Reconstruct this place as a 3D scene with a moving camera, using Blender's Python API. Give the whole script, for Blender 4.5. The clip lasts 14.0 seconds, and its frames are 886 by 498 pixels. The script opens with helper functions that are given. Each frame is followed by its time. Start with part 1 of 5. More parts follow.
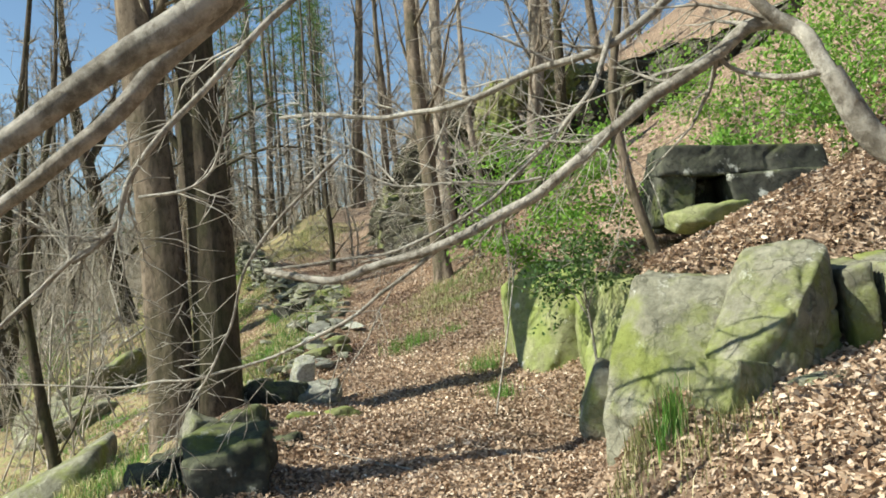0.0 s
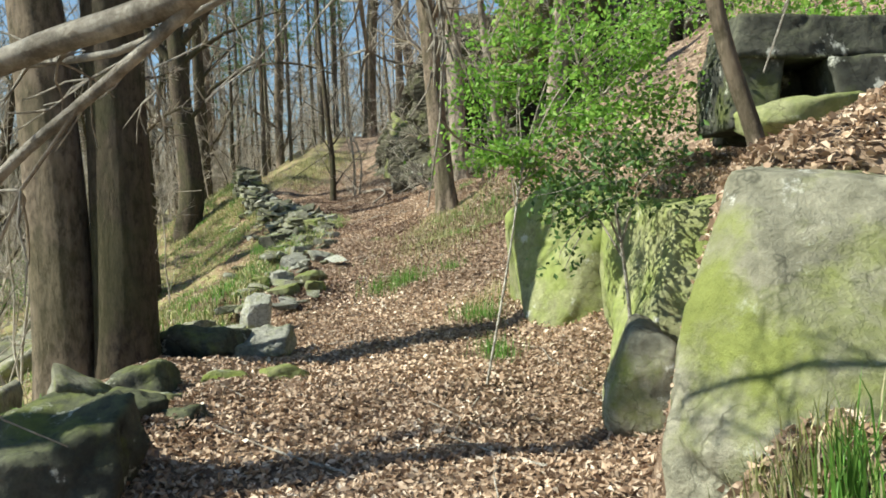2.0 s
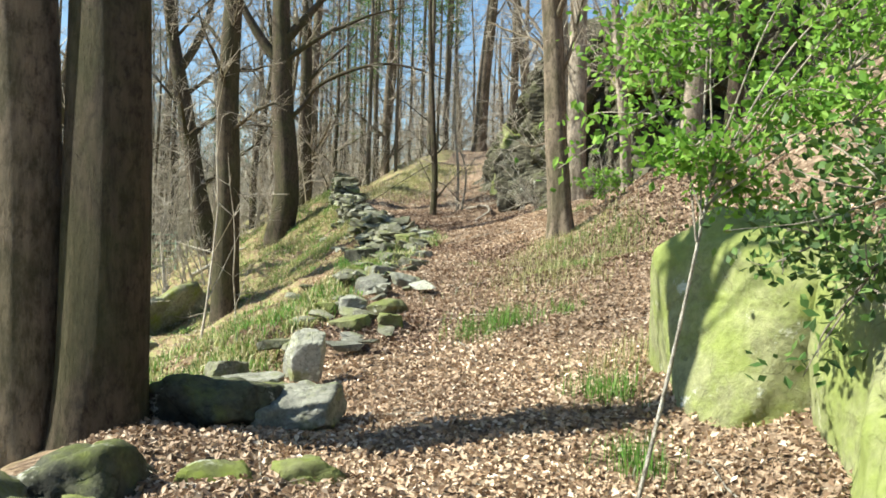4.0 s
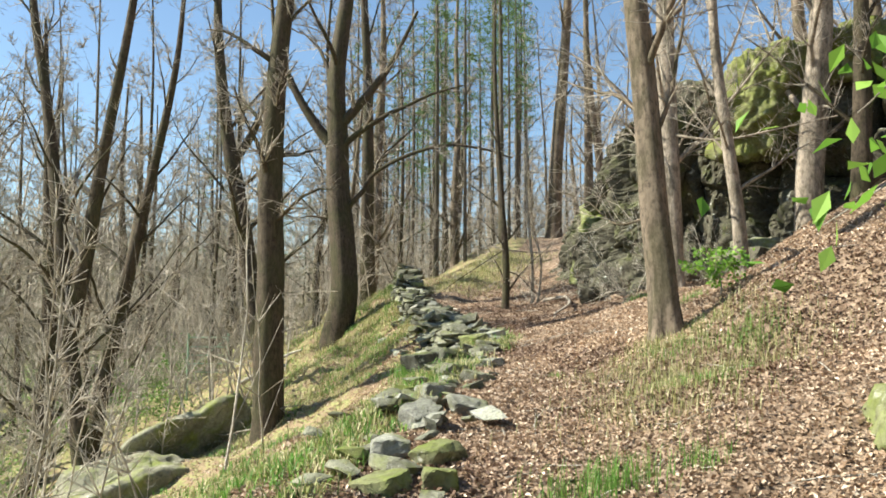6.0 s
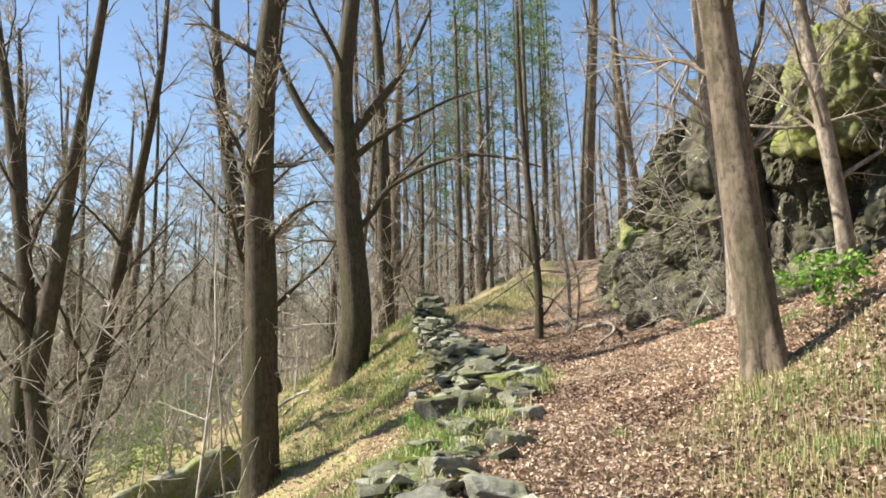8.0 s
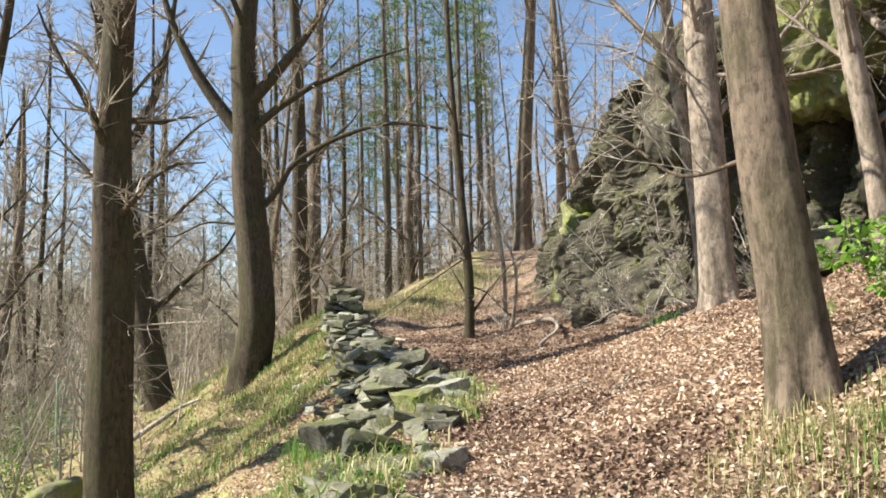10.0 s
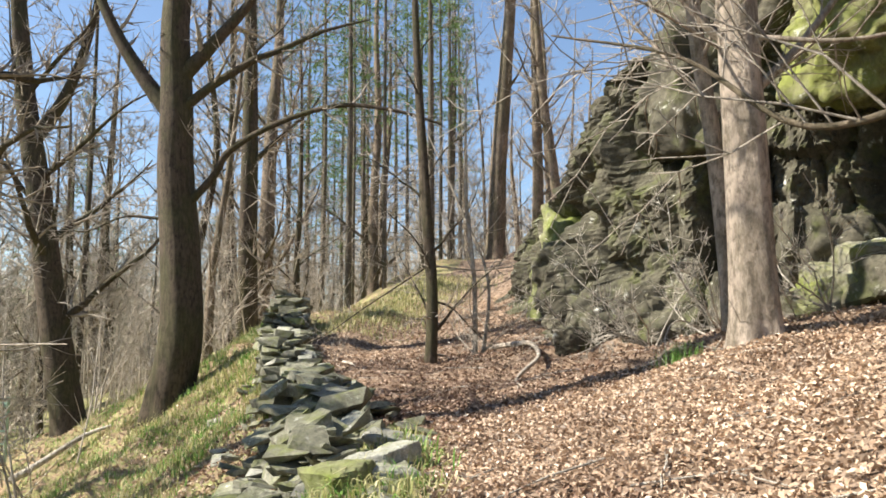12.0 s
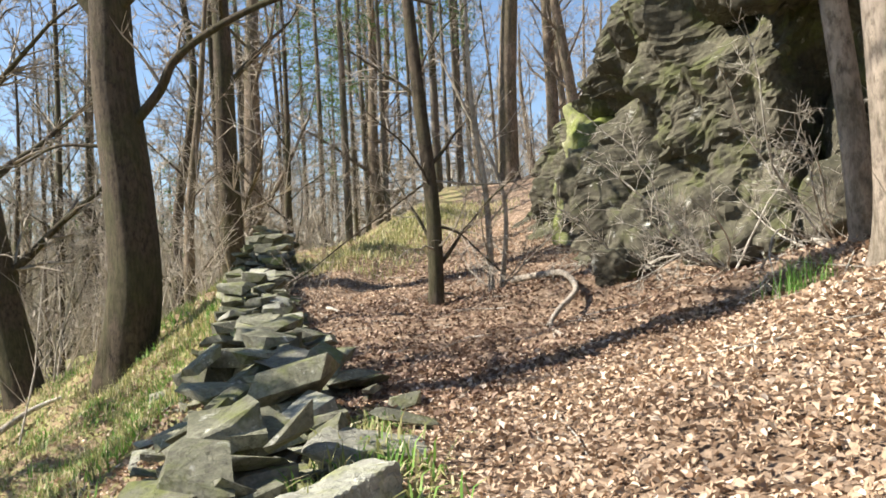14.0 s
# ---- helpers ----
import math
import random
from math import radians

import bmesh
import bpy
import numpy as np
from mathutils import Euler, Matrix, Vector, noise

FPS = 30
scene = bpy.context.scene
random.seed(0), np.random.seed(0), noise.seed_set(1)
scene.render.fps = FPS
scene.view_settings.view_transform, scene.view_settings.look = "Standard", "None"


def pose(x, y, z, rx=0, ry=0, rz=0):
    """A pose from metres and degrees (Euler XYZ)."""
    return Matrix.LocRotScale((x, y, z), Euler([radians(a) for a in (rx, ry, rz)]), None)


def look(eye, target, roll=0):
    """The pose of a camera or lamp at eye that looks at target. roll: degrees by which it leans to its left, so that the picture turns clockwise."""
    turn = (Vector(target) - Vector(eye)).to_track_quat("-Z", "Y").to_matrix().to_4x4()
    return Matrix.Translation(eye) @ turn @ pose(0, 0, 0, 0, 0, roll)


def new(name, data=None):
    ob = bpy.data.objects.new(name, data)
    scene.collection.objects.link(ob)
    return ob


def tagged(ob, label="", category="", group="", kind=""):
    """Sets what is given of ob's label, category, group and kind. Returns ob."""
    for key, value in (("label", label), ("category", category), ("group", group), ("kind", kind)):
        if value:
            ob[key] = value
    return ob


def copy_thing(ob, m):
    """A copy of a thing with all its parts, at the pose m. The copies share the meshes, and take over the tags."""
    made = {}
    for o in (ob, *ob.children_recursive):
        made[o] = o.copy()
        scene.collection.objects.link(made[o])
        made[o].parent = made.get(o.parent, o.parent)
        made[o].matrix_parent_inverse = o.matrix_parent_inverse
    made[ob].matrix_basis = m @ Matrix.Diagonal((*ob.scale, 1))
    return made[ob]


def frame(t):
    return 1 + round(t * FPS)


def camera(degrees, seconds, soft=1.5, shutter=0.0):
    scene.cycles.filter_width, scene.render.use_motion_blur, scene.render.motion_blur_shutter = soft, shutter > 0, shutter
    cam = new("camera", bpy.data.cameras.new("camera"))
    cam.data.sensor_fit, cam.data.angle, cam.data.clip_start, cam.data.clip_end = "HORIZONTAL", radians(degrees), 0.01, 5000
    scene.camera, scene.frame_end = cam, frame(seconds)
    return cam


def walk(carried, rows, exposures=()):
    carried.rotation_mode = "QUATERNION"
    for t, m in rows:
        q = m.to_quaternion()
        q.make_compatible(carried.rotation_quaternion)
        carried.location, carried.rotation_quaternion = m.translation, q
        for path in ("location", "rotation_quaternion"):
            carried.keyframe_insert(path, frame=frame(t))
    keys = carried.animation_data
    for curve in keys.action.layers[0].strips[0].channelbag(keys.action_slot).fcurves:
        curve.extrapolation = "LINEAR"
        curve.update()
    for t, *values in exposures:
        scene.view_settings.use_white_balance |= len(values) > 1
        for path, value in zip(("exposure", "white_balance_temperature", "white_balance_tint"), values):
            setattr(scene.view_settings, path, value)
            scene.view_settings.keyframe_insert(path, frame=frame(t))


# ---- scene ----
cam = camera(55.9, 14.0, soft=1.7)
METRES, EYE, TILT, LEAN, TURN = 18.0, 1.6, 2.0, 4.0, 0.0
ROWS = [
    (0.0, 0.0, 0.0, 0.0, 0.0, 0.0, -0.0),
    (0.5, 0.0044, 0.0326, -0.0037, -3.59, -1.09, 0.21),
    (1.0, 0.0089, 0.0638, -0.0083, -7.0, -1.78, 1.14),
    (1.5, 0.014, 0.0944, -0.0098, -4.56, -2.51, 0.38),
    (2.0, 0.0172, 0.1265, -0.0125, 1.41, -4.23, -1.68),
    (4.5, 0.0042, 0.2884, -0.014, 8.88, -2.05, -5.59),
    (5.0, 0.0007, 0.3239, -0.0124, 9.22, 0.54, -5.99),
    (5.5, -0.0039, 0.3581, -0.0106, 11.36, 1.07, -5.15),
    (6.0, -0.012, 0.3963, -0.0113, 13.84, 2.38, -3.64),
    (6.5, -0.0165, 0.4355, -0.0108, 14.34, 3.29, -2.32),
    (7.0, -0.0249, 0.4692, -0.0124, 15.92, 4.53, -2.23),
    (9.5, -0.056, 0.6549, -0.0116, 14.3, 3.86, -1.35),
    (10.0, -0.0611, 0.6949, -0.0118, 11.4, 4.07, -2.07),
    (10.5, -0.0685, 0.7315, -0.0098, 11.89, 4.25, -1.12),
    (11.0, -0.0719, 0.7697, -0.0095, 10.5, 4.33, -2.41),
    (11.5, -0.0746, 0.8042, -0.0042, 10.09, 4.74, -3.13),
    (12.0, -0.0798, 0.8375, -0.0019, 9.3, 4.67, -3.47),
    (12.5, -0.0827, 0.8701, -0.0008, 10.47, 3.3, -3.2),
    (13.0, -0.0905, 0.9076, -0.0025, 12.76, 2.11, -1.89),
    (13.5, -0.0957, 0.9482, -0.0046, 11.54, 1.75, -0.64),
    (14.0, -0.098, 0.988, -0.0054, 10.36, 0.14, -0.36),
]
walk(cam, [(t, pose(0, 0, EYE, TILT, LEAN, TURN) @ pose(METRES * x, METRES * y, METRES * z, 90 + pitch, roll, yaw)) for t, x, y, z, yaw, pitch, roll in ROWS],
     exposures=((0.0, 0.92, 6350, 1), (2.2, 1.04, 6300, 0), (4.5, 1.38, 6400, 0), (7.0, 1.34, 6500, 6), (9.5, 1.38, 6550, 10), (14.0, 1.42, 6550, 10)))

# ---- daylight: a clear spring day, the sun to the left of the path and a little behind ----
SUN_UP, SUN_SIDE = 43.0, 257.0          # degrees above the horizon; compass bearing, 0 is ahead (+y), 90 is +x
sun_way = Vector((math.sin(radians(SUN_SIDE)) * math.cos(radians(SUN_UP)), math.cos(radians(SUN_SIDE)) * math.cos(radians(SUN_UP)), math.sin(radians(SUN_UP))))
world = bpy.data.worlds.new("sky")
scene.world = world
world.use_nodes = True
sky = world.node_tree.nodes.new("ShaderNodeTexSky")
sky.sky_type, sky.sun_disc = "NISHITA", False
sky.sun_elevation, sky.sun_rotation = radians(SUN_UP), radians(SUN_SIDE)
sky.air_density, sky.dust_density, sky.ozone_density = 1.0, 0.4, 2.2
world.node_tree.links.new(sky.outputs[0], world.node_tree.nodes["Background"].inputs[0])
world.node_tree.nodes["Background"].inputs[1].default_value = 0.075
sun = new("sun", bpy.data.lights.new("sun", "SUN"))
sun.data.energy, sun.data.angle, sun.data.color = 5.0, radians(0.6), (1.0, 0.93, 0.82)
sun.matrix_world = look(sun_way * 50, (0, 0, 0))

# ---- materials ----


def material(name, build):
    m = bpy.data.materials.new(name)
    m.use_nodes = True
    nt = m.node_tree
    bsdf = nt.nodes["Principled BSDF"]
    build(nt, bsdf)
    return m


def node(nt, kind, **values):
    n = nt.nodes.new(kind)
    for k, v in values.items():
        if k in n.inputs:
            n.inputs[k].default_value = v
    return n


def coords(nt, scale=(1, 1, 1), local=False):
    tc = nt.nodes.new("ShaderNodeTexCoord") if local else nt.nodes.new("ShaderNodeNewGeometry")
    mp = nt.nodes.new("ShaderNodeMapping")
    mp.inputs["Scale"].default_value = scale
    nt.links.new(tc.outputs["Object" if local else "Position"], mp.inputs["Vector"])
    return mp.outputs[0]


def fractal(nt, vec, scale, detail=6.0, rough=0.6):
    n = node(nt, "ShaderNodeTexNoise", Scale=scale, Detail=detail, Roughness=rough)
    nt.links.new(vec, n.inputs["Vector"])
    return n.outputs["Fac"]


def steps(nt, fac, stops):
    r = nt.nodes.new("ShaderNodeValToRGB")
    while len(r.color_ramp.elements) < len(stops):
        r.color_ramp.elements.new(0.5)
    for e, (p, c) in zip(r.color_ramp.elements, stops):
        e.position, e.color = p, (*c, 1) if len(c) == 3 else c
    nt.links.new(fac, r.inputs[0])
    return r.outputs[0]


def grey(v):
    return (v, v, v)


def blend(nt, fac, a, b):
    n = nt.nodes.new("ShaderNodeMix")
    n.data_type = "RGBA"
    for sock, v in ((n.inputs[0], fac), (n.inputs[6], a), (n.inputs[7], b)):
        if hasattr(v, "is_output"):
            nt.links.new(v, sock)
        elif sock is n.inputs[0]:
            sock.default_value = v
        else:
            sock.default_value = (*v, 1)
    return n.outputs[2]


def arith(nt, op, a, b=0.0):
    n = nt.nodes.new("ShaderNodeMath")
    n.operation = op
    n.use_clamp = True
    for i, v in enumerate((a, b)):
        if hasattr(v, "is_output"):
            nt.links.new(v, n.inputs[i])
        else:
            n.inputs[i].default_value = v
    return n.outputs[0]


def relief(nt, bsdf, fac, strength, distance):
    b = node(nt, "ShaderNodeBump", Strength=strength, Distance=distance)
    nt.links.new(fac, b.inputs["Height"])
    nt.links.new(b.outputs[0], bsdf.inputs["Normal"])


def facing_up(nt):
    g = nt.nodes.new("ShaderNodeNewGeometry")
    s = nt.nodes.new("ShaderNodeSeparateXYZ")
    nt.links.new(g.outputs["Normal"], s.inputs[0])
    return s.outputs["Z"]


def stone_material(name, base, pale, moss, amount, up=0.0, scale=1.0, vary=False):
    def build(nt, b):
        v = coords(nt)
        big, fine = fractal(nt, v, 1.6 * scale, 8), fractal(nt, v, 14 * scale, 8, 0.7)
        col = blend(nt, steps(nt, big, ((0.35, grey(0)), (0.65, grey(1)))), base, pale)
        col = blend(nt, steps(nt, fine, ((0.3, grey(0.75)), (0.6, grey(0)))), col, tuple(c * 0.45 for c in base))
        lichen = fractal(nt, v, 4.5 * scale, 10, 0.72)
        col = blend(nt, steps(nt, lichen, ((0.60, grey(0)), (0.66, grey(0.85)))), col, (0.58, 0.58, 0.52))
        m = fractal(nt, v, 2.3 * scale, 9, 0.66)
        f = steps(nt, m, ((0.72 - amount * 0.5, grey(0)), (0.86 - amount * 0.45, grey(1))))
        if up:
            f = arith(nt, "ADD", arith(nt, "MULTIPLY", f, 0.7), arith(nt, "MULTIPLY", arith(nt, "MULTIPLY", facing_up(nt), up), steps(nt, fine, ((0.3, grey(0)), (0.6, grey(1))))))
        crack = node(nt, "ShaderNodeTexVoronoi", Scale=1.5 * scale)
        crack.feature = "DISTANCE_TO_EDGE"
        bent = nt.nodes.new("ShaderNodeVectorMath")
        warp = node(nt, "ShaderNodeTexNoise", Scale=2.5 * scale, Detail=5.0)
        nt.links.new(v, warp.inputs["Vector"])
        nt.links.new(v, bent.inputs[0])
        nt.links.new(warp.outputs["Color"], bent.inputs[1])
        nt.links.new(bent.outputs[0], crack.inputs["Vector"])
        line = steps(nt, crack.outputs["Distance"], ((0.0, grey(1)), (0.016, grey(0))))
        col = blend(nt, arith(nt, "MULTIPLY", line, 0.6), col, tuple(c * 0.25 for c in base))
        green = blend(nt, fine, tuple(c * 0.45 for c in moss), tuple(c * 1.3 for c in moss))
        info = nt.nodes.new("ShaderNodeObjectInfo")
        shade = steps(nt, info.outputs["Random"], ((0.0, grey(0.65)), (0.6, grey(1.05)), (1.0, grey(1.35)))) if vary else None
        col = blend(nt, f, col, green)
        if vary:
            mul = nt.nodes.new("ShaderNodeMix")
            mul.data_type, mul.blend_type = "RGBA", "MULTIPLY"
            mul.inputs[0].default_value = 1
            nt.links.new(col, mul.inputs[6])
            nt.links.new(shade, mul.inputs[7])
            col = mul.outputs[2]
        nt.links.new(col, b.inputs["Base Color"])
        b.inputs["Roughness"].default_value = 0.93
        b.inputs["Specular IOR Level"].default_value = 0.2
        relief(nt, b, arith(nt, "ADD", arith(nt, "MULTIPLY", fine, 0.5), arith(nt, "MULTIPLY", lichen, 0.5)), 0.9, 0.045)
    return material(name, build)


ROCK = stone_material("mossy sandstone", (0.17, 0.165, 0.115), (0.34, 0.325, 0.245), (0.20, 0.225, 0.065), 0.5)
GREEN_ROCK = stone_material("algae-green sandstone", (0.22, 0.225, 0.12), (0.33, 0.34, 0.17), (0.24, 0.28, 0.085), 0.62)
# Dark base partly stands for shade on the overhang and bank stones.
DARK_ROCK = stone_material("sandstone darkened partly for shade", (0.045, 0.047, 0.040), (0.115, 0.113, 0.093), (0.13, 0.15, 0.04), 0.4, 0.45)
CRAG = stone_material("weathered crag rock", (0.055, 0.051, 0.038), (0.15, 0.136, 0.10), (0.10, 0.115, 0.035), 0.42, 0.2)
MOSS_ROCK = stone_material("moss-covered rock", (0.17, 0.17, 0.10), (0.28, 0.28, 0.15), (0.165, 0.20, 0.04), 0.58, 0.4)
BRIGHT_MOSS = stone_material("rock under thick bright moss", (0.15, 0.15, 0.08), (0.25, 0.24, 0.13), (0.185, 0.215, 0.04), 0.62, 0.5)
WALL_STONE = stone_material("grey wall stone", (0.135, 0.132, 0.10), (0.32, 0.31, 0.245), (0.15, 0.17, 0.05), 0.46, 0.25, 2.0, True)
PALE_STONE = stone_material("pale grey stone", (0.22, 0.22, 0.19), (0.42, 0.41, 0.37), (0.22, 0.24, 0.07), 0.42, 0.2, 2.0, True)


def bark_material(name, dark, light, moss=0.0, streak=(9, 9, 1.6)):
    def build(nt, b):
        v, w = coords(nt, streak, True), coords(nt, (1, 1, .6), True)
        n1, n2, n3 = fractal(nt, v, 2.2, 9, 0.75), fractal(nt, w, 2.1, 6), fractal(nt, w, 17, 8, 0.75)
        col = blend(nt, steps(nt, n1, ((0.38, grey(0)), (0.62, grey(1)))), dark, light)
        col = blend(nt, steps(nt, n2, ((0.45, grey(0)), (0.68, grey(0.6)))), col, tuple(c * 1.55 for c in light))
        col = blend(nt, steps(nt, n3, ((0.36, grey(0.85)), (0.52, grey(0)))), col, tuple(c * 0.8 for c in dark))
        if moss:
            col = blend(nt, arith(nt, "MULTIPLY", steps(nt, n2, ((0.42, grey(1)), (0.56, grey(0)))), moss), col, (0.11, 0.12, 0.045))
        nt.links.new(col, b.inputs["Base Color"])
        b.inputs["Roughness"].default_value = 0.9
        b.inputs["Specular IOR Level"].default_value = 0.2
        relief(nt, b, arith(nt, "ADD", arith(nt, "MULTIPLY", n1, 0.6), arith(nt, "MULTIPLY", n3, 0.4)), 1.0, 0.05)
    return material(name, build)


OAK_BARK = bark_material("furrowed brown bark", (0.030, 0.023, 0.017), (0.09, 0.07, 0.05), 0.25)
BEECH_BARK = bark_material("smooth grey-brown beech bark", (0.07, 0.054, 0.04), (0.21, 0.165, 0.122), 0.2, (7, 7, 1.5))
PALE_BARK = bark_material("pale pinkish-grey beech bark", (0.13, 0.105, 0.082), (0.37, 0.31, 0.25), 0.1, (6, 6, 1.8))
FAR_BARK = bark_material("pale twiggy woods", (0.28, 0.24, 0.195), (0.50, 0.45, 0.38), 0.0, (3, 3, 3))
TWIG_BARK = bark_material("grey-brown twig bark", (0.21, 0.18, 0.145), (0.44, 0.39, 0.325), 0.0, (6, 6, 6))
PALE_BRANCH = bark_material("pale grey branch bark", (0.20, 0.175, 0.14), (0.56, 0.52, 0.45), 0.0, (8, 8, 8))
PINE_BARK = bark_material("dull conifer bark", (0.065, 0.052, 0.042), (0.16, 0.135, 0.11), 0.3)


def leaf_material(name, stops, see_through=0.0, drab=0.0):
    def build(nt, b):
        g = nt.nodes.new("ShaderNodeNewGeometry")
        col = steps(nt, g.outputs["Random Per Island"], stops)
        if drab:
            wet = fractal(nt, coords(nt), 0.55, 5, 0.6)
            col = blend(nt, steps(nt, wet, ((0.44, grey(drab)), (0.58, grey(0)))), col, (0.165, 0.108, 0.074))
        nt.links.new(col, b.inputs["Base Color"])
        b.inputs["Roughness"].default_value = 0.55
        b.inputs["Specular IOR Level"].default_value = 0.3
        if see_through:
            t = nt.nodes.new("ShaderNodeBsdfTranslucent")
            nt.links.new(col, t.inputs[0])
            mix = nt.nodes.new("ShaderNodeMixShader")
            mix.inputs[0].default_value = see_through
            out = nt.nodes["Material Output"]
            nt.links.new(b.outputs[0], mix.inputs[1])
            nt.links.new(t.outputs[0], mix.inputs[2])
            nt.links.new(mix.outputs[0], out.inputs[0])
    return material(name, build)


LITTER = leaf_material("dry beech leaves", ((0.0, (0.23, 0.15, 0.095)), (0.3, (0.40, 0.28, 0.185)), (0.75, (0.57, 0.43, 0.305)), (0.92, (0.72, 0.58, 0.44)), (1.0, (0.88, 0.77, 0.63))), 0.1, 0.45)
# Dark reddish leaves of the hollow; its shade is partly put into this colour.
DARK_LITTER = leaf_material("reddish-brown leaves darkened partly for shade", ((0.0, (0.085, 0.05, 0.034)), (0.3, (0.15, 0.092, 0.062)), (0.75, (0.24, 0.155, 0.105)), (1.0, (0.42, 0.31, 0.23))), 0.05)
SPRING = leaf_material("fresh spring leaves", ((0.0, (0.10, 0.22, 0.03)), (0.5, (0.19, 0.36, 0.05)), (1.0, (0.30, 0.46, 0.09))), 0.45)
IVY = leaf_material("dark evergreen leaves", ((0.0, (0.03, 0.065, 0.015)), (0.6, (0.07, 0.14, 0.03)), (1.0, (0.14, 0.22, 0.05))), 0.2)
NEEDLES = leaf_material("conifer needles", ((0.0, (0.05, 0.09, 0.025)), (0.6, (0.10, 0.17, 0.05)), (1.0, (0.17, 0.25, 0.08))), 0.3)
GRASS = leaf_material("fresh grass", ((0.0, (0.08, 0.17, 0.03)), (0.6, (0.14, 0.30, 0.05)), (1.0, (0.26, 0.38, 0.10))), 0.35)
DRY_GRASS = leaf_material("dry and green bank grass", ((0.0, (0.14, 0.16, 0.05)), (0.4, (0.29, 0.30, 0.11)), (0.7, (0.46, 0.43, 0.21)), (1.0, (0.64, 0.57, 0.37))), 0.3)


def ground_build(nt, b):
    v = coords(nt)
    fine, mid, big = fractal(nt, v, 26, 6, 0.75), fractal(nt, v, 7, 6, 0.7), fractal(nt, v, 0.7, 4)
    vor = node(nt, "ShaderNodeTexVoronoi", Scale=17.0)
    nt.links.new(v, vor.inputs["Vector"])
    litter = steps(nt, vor.outputs["Color"], ((0.05, (0.11, 0.075, 0.05)), (0.4, (0.25, 0.175, 0.12)), (0.9, (0.46, 0.35, 0.255))))
    litter = blend(nt, steps(nt, mid, ((0.35, grey(0.8)), (0.6, grey(0)))), litter, (0.085, 0.055, 0.036))
    turf = steps(nt, fine, ((0.3, (0.11, 0.12, 0.045)), (0.5, (0.26, 0.26, 0.105)), (0.7, (0.45, 0.41, 0.22))))
    turf = blend(nt, steps(nt, mid, ((0.46, grey(0)), (0.54, grey(0.95)))), turf, (0.28, 0.2, 0.13))
    meadow = blend(nt, big, (0.13, 0.20, 0.045), (0.20, 0.28, 0.07))
    a = nt.nodes.new("ShaderNodeAttribute")
    a.attribute_name = "cover"
    s = nt.nodes.new("ShaderNodeSeparateColor")
    nt.links.new(a.outputs["Color"], s.inputs[0])
    edge = arith(nt, "ADD", s.outputs[0], arith(nt, "SUBTRACT", arith(nt, "MULTIPLY", mid, 1.6), 0.8))
    col = blend(nt, steps(nt, edge, ((0.42, grey(0)), (0.58, grey(1)))), litter, turf)
    col = blend(nt, s.outputs[1], col, meadow)
    nt.links.new(col, b.inputs["Base Color"])
    b.inputs["Roughness"].default_value = 0.95
    b.inputs["Specular IOR Level"].default_value = 0.15
    relief(nt, b, arith(nt, "ADD", arith(nt, "MULTIPLY", fine, 0.6), arith(nt, "MULTIPLY", vor.outputs["Distance"], 0.5)), 0.9, 0.05)


GROUND = material("leaf-strewn woodland soil", ground_build)

# ---- mesh helpers ----


def fast_mesh(name, verts, faces, mat, smooth=True):
    """A mesh from arrays: verts (n, 3), faces (m, 3 or 4)."""
    verts, faces = np.asarray(verts, np.float32), np.asarray(faces, np.int32)
    me = bpy.data.meshes.new(name)
    k = faces.shape[1]
    me.vertices.add(len(verts))
    me.vertices.foreach_set("co", verts.ravel())
    me.loops.add(faces.size)
    me.loops.foreach_set("vertex_index", faces.ravel())
    me.polygons.add(len(faces))
    me.polygons.foreach_set("loop_start", np.arange(0, faces.size, k, dtype=np.int32))
    me.polygons.foreach_set("use_smooth", np.full(len(faces), smooth))
    me.update(calc_edges=True)
    me.materials.append(mat)
    return me


def part(name, mesh, parent, label="", kind=""):
    ob = new(name, mesh)
    ob.parent = parent
    return tagged(ob, label, kind=kind)


def lattice(ix, iy, iz, seed):
    h = (ix * 374761393 + iy * 668265263 + iz * 2147483647 + seed * 974634777) & 0xFFFFFFFF
    h = ((h ^ (h >> 13)) * 1274126177) & 0xFFFFFFFF
    return ((h ^ (h >> 16)) & 0xFFFF) / 32767.5 - 1


def bumps(p, seed=0):
    """Smooth value noise, -1 to 1, at the points p (n, 3)."""
    i = np.floor(p).astype(np.int64)
    f = p - i
    f = f * f * (3 - 2 * f)
    out = 0
    for dx in (0, 1):
        for dy in (0, 1):
            for dz in (0, 1):
                w = np.where(dx, f[:, 0], 1 - f[:, 0]) * np.where(dy, f[:, 1], 1 - f[:, 1]) * np.where(dz, f[:, 2], 1 - f[:, 2])
                out = out + w * lattice(i[:, 0] + dx, i[:, 1] + dy, i[:, 2] + dz, seed)
    return out


def layered(p, octaves=4, seed=0, gain=0.5):
    return sum(bumps(p * 2 ** o, seed + o) * gain ** o for o in range(octaves))


def smooth_line(knots, per=6):
    """A smooth line through a few points."""
    k = np.asarray(knots, float)
    k = np.vstack([2 * k[0] - k[1], k, 2 * k[-1] - k[-2]])
    out = []
    for i in range(1, len(k) - 2):
        for s in np.linspace(0, 1, per, endpoint=False):
            a, b, c, d = k[i - 1:i + 3]
            out.append(.5 * (2 * b + (c - a) * s + (2 * a - 5 * b + 4 * c - d) * s * s + (3 * b - a - 3 * c + d) * s ** 3))
    out.append(k[-2])
    return np.array(out)


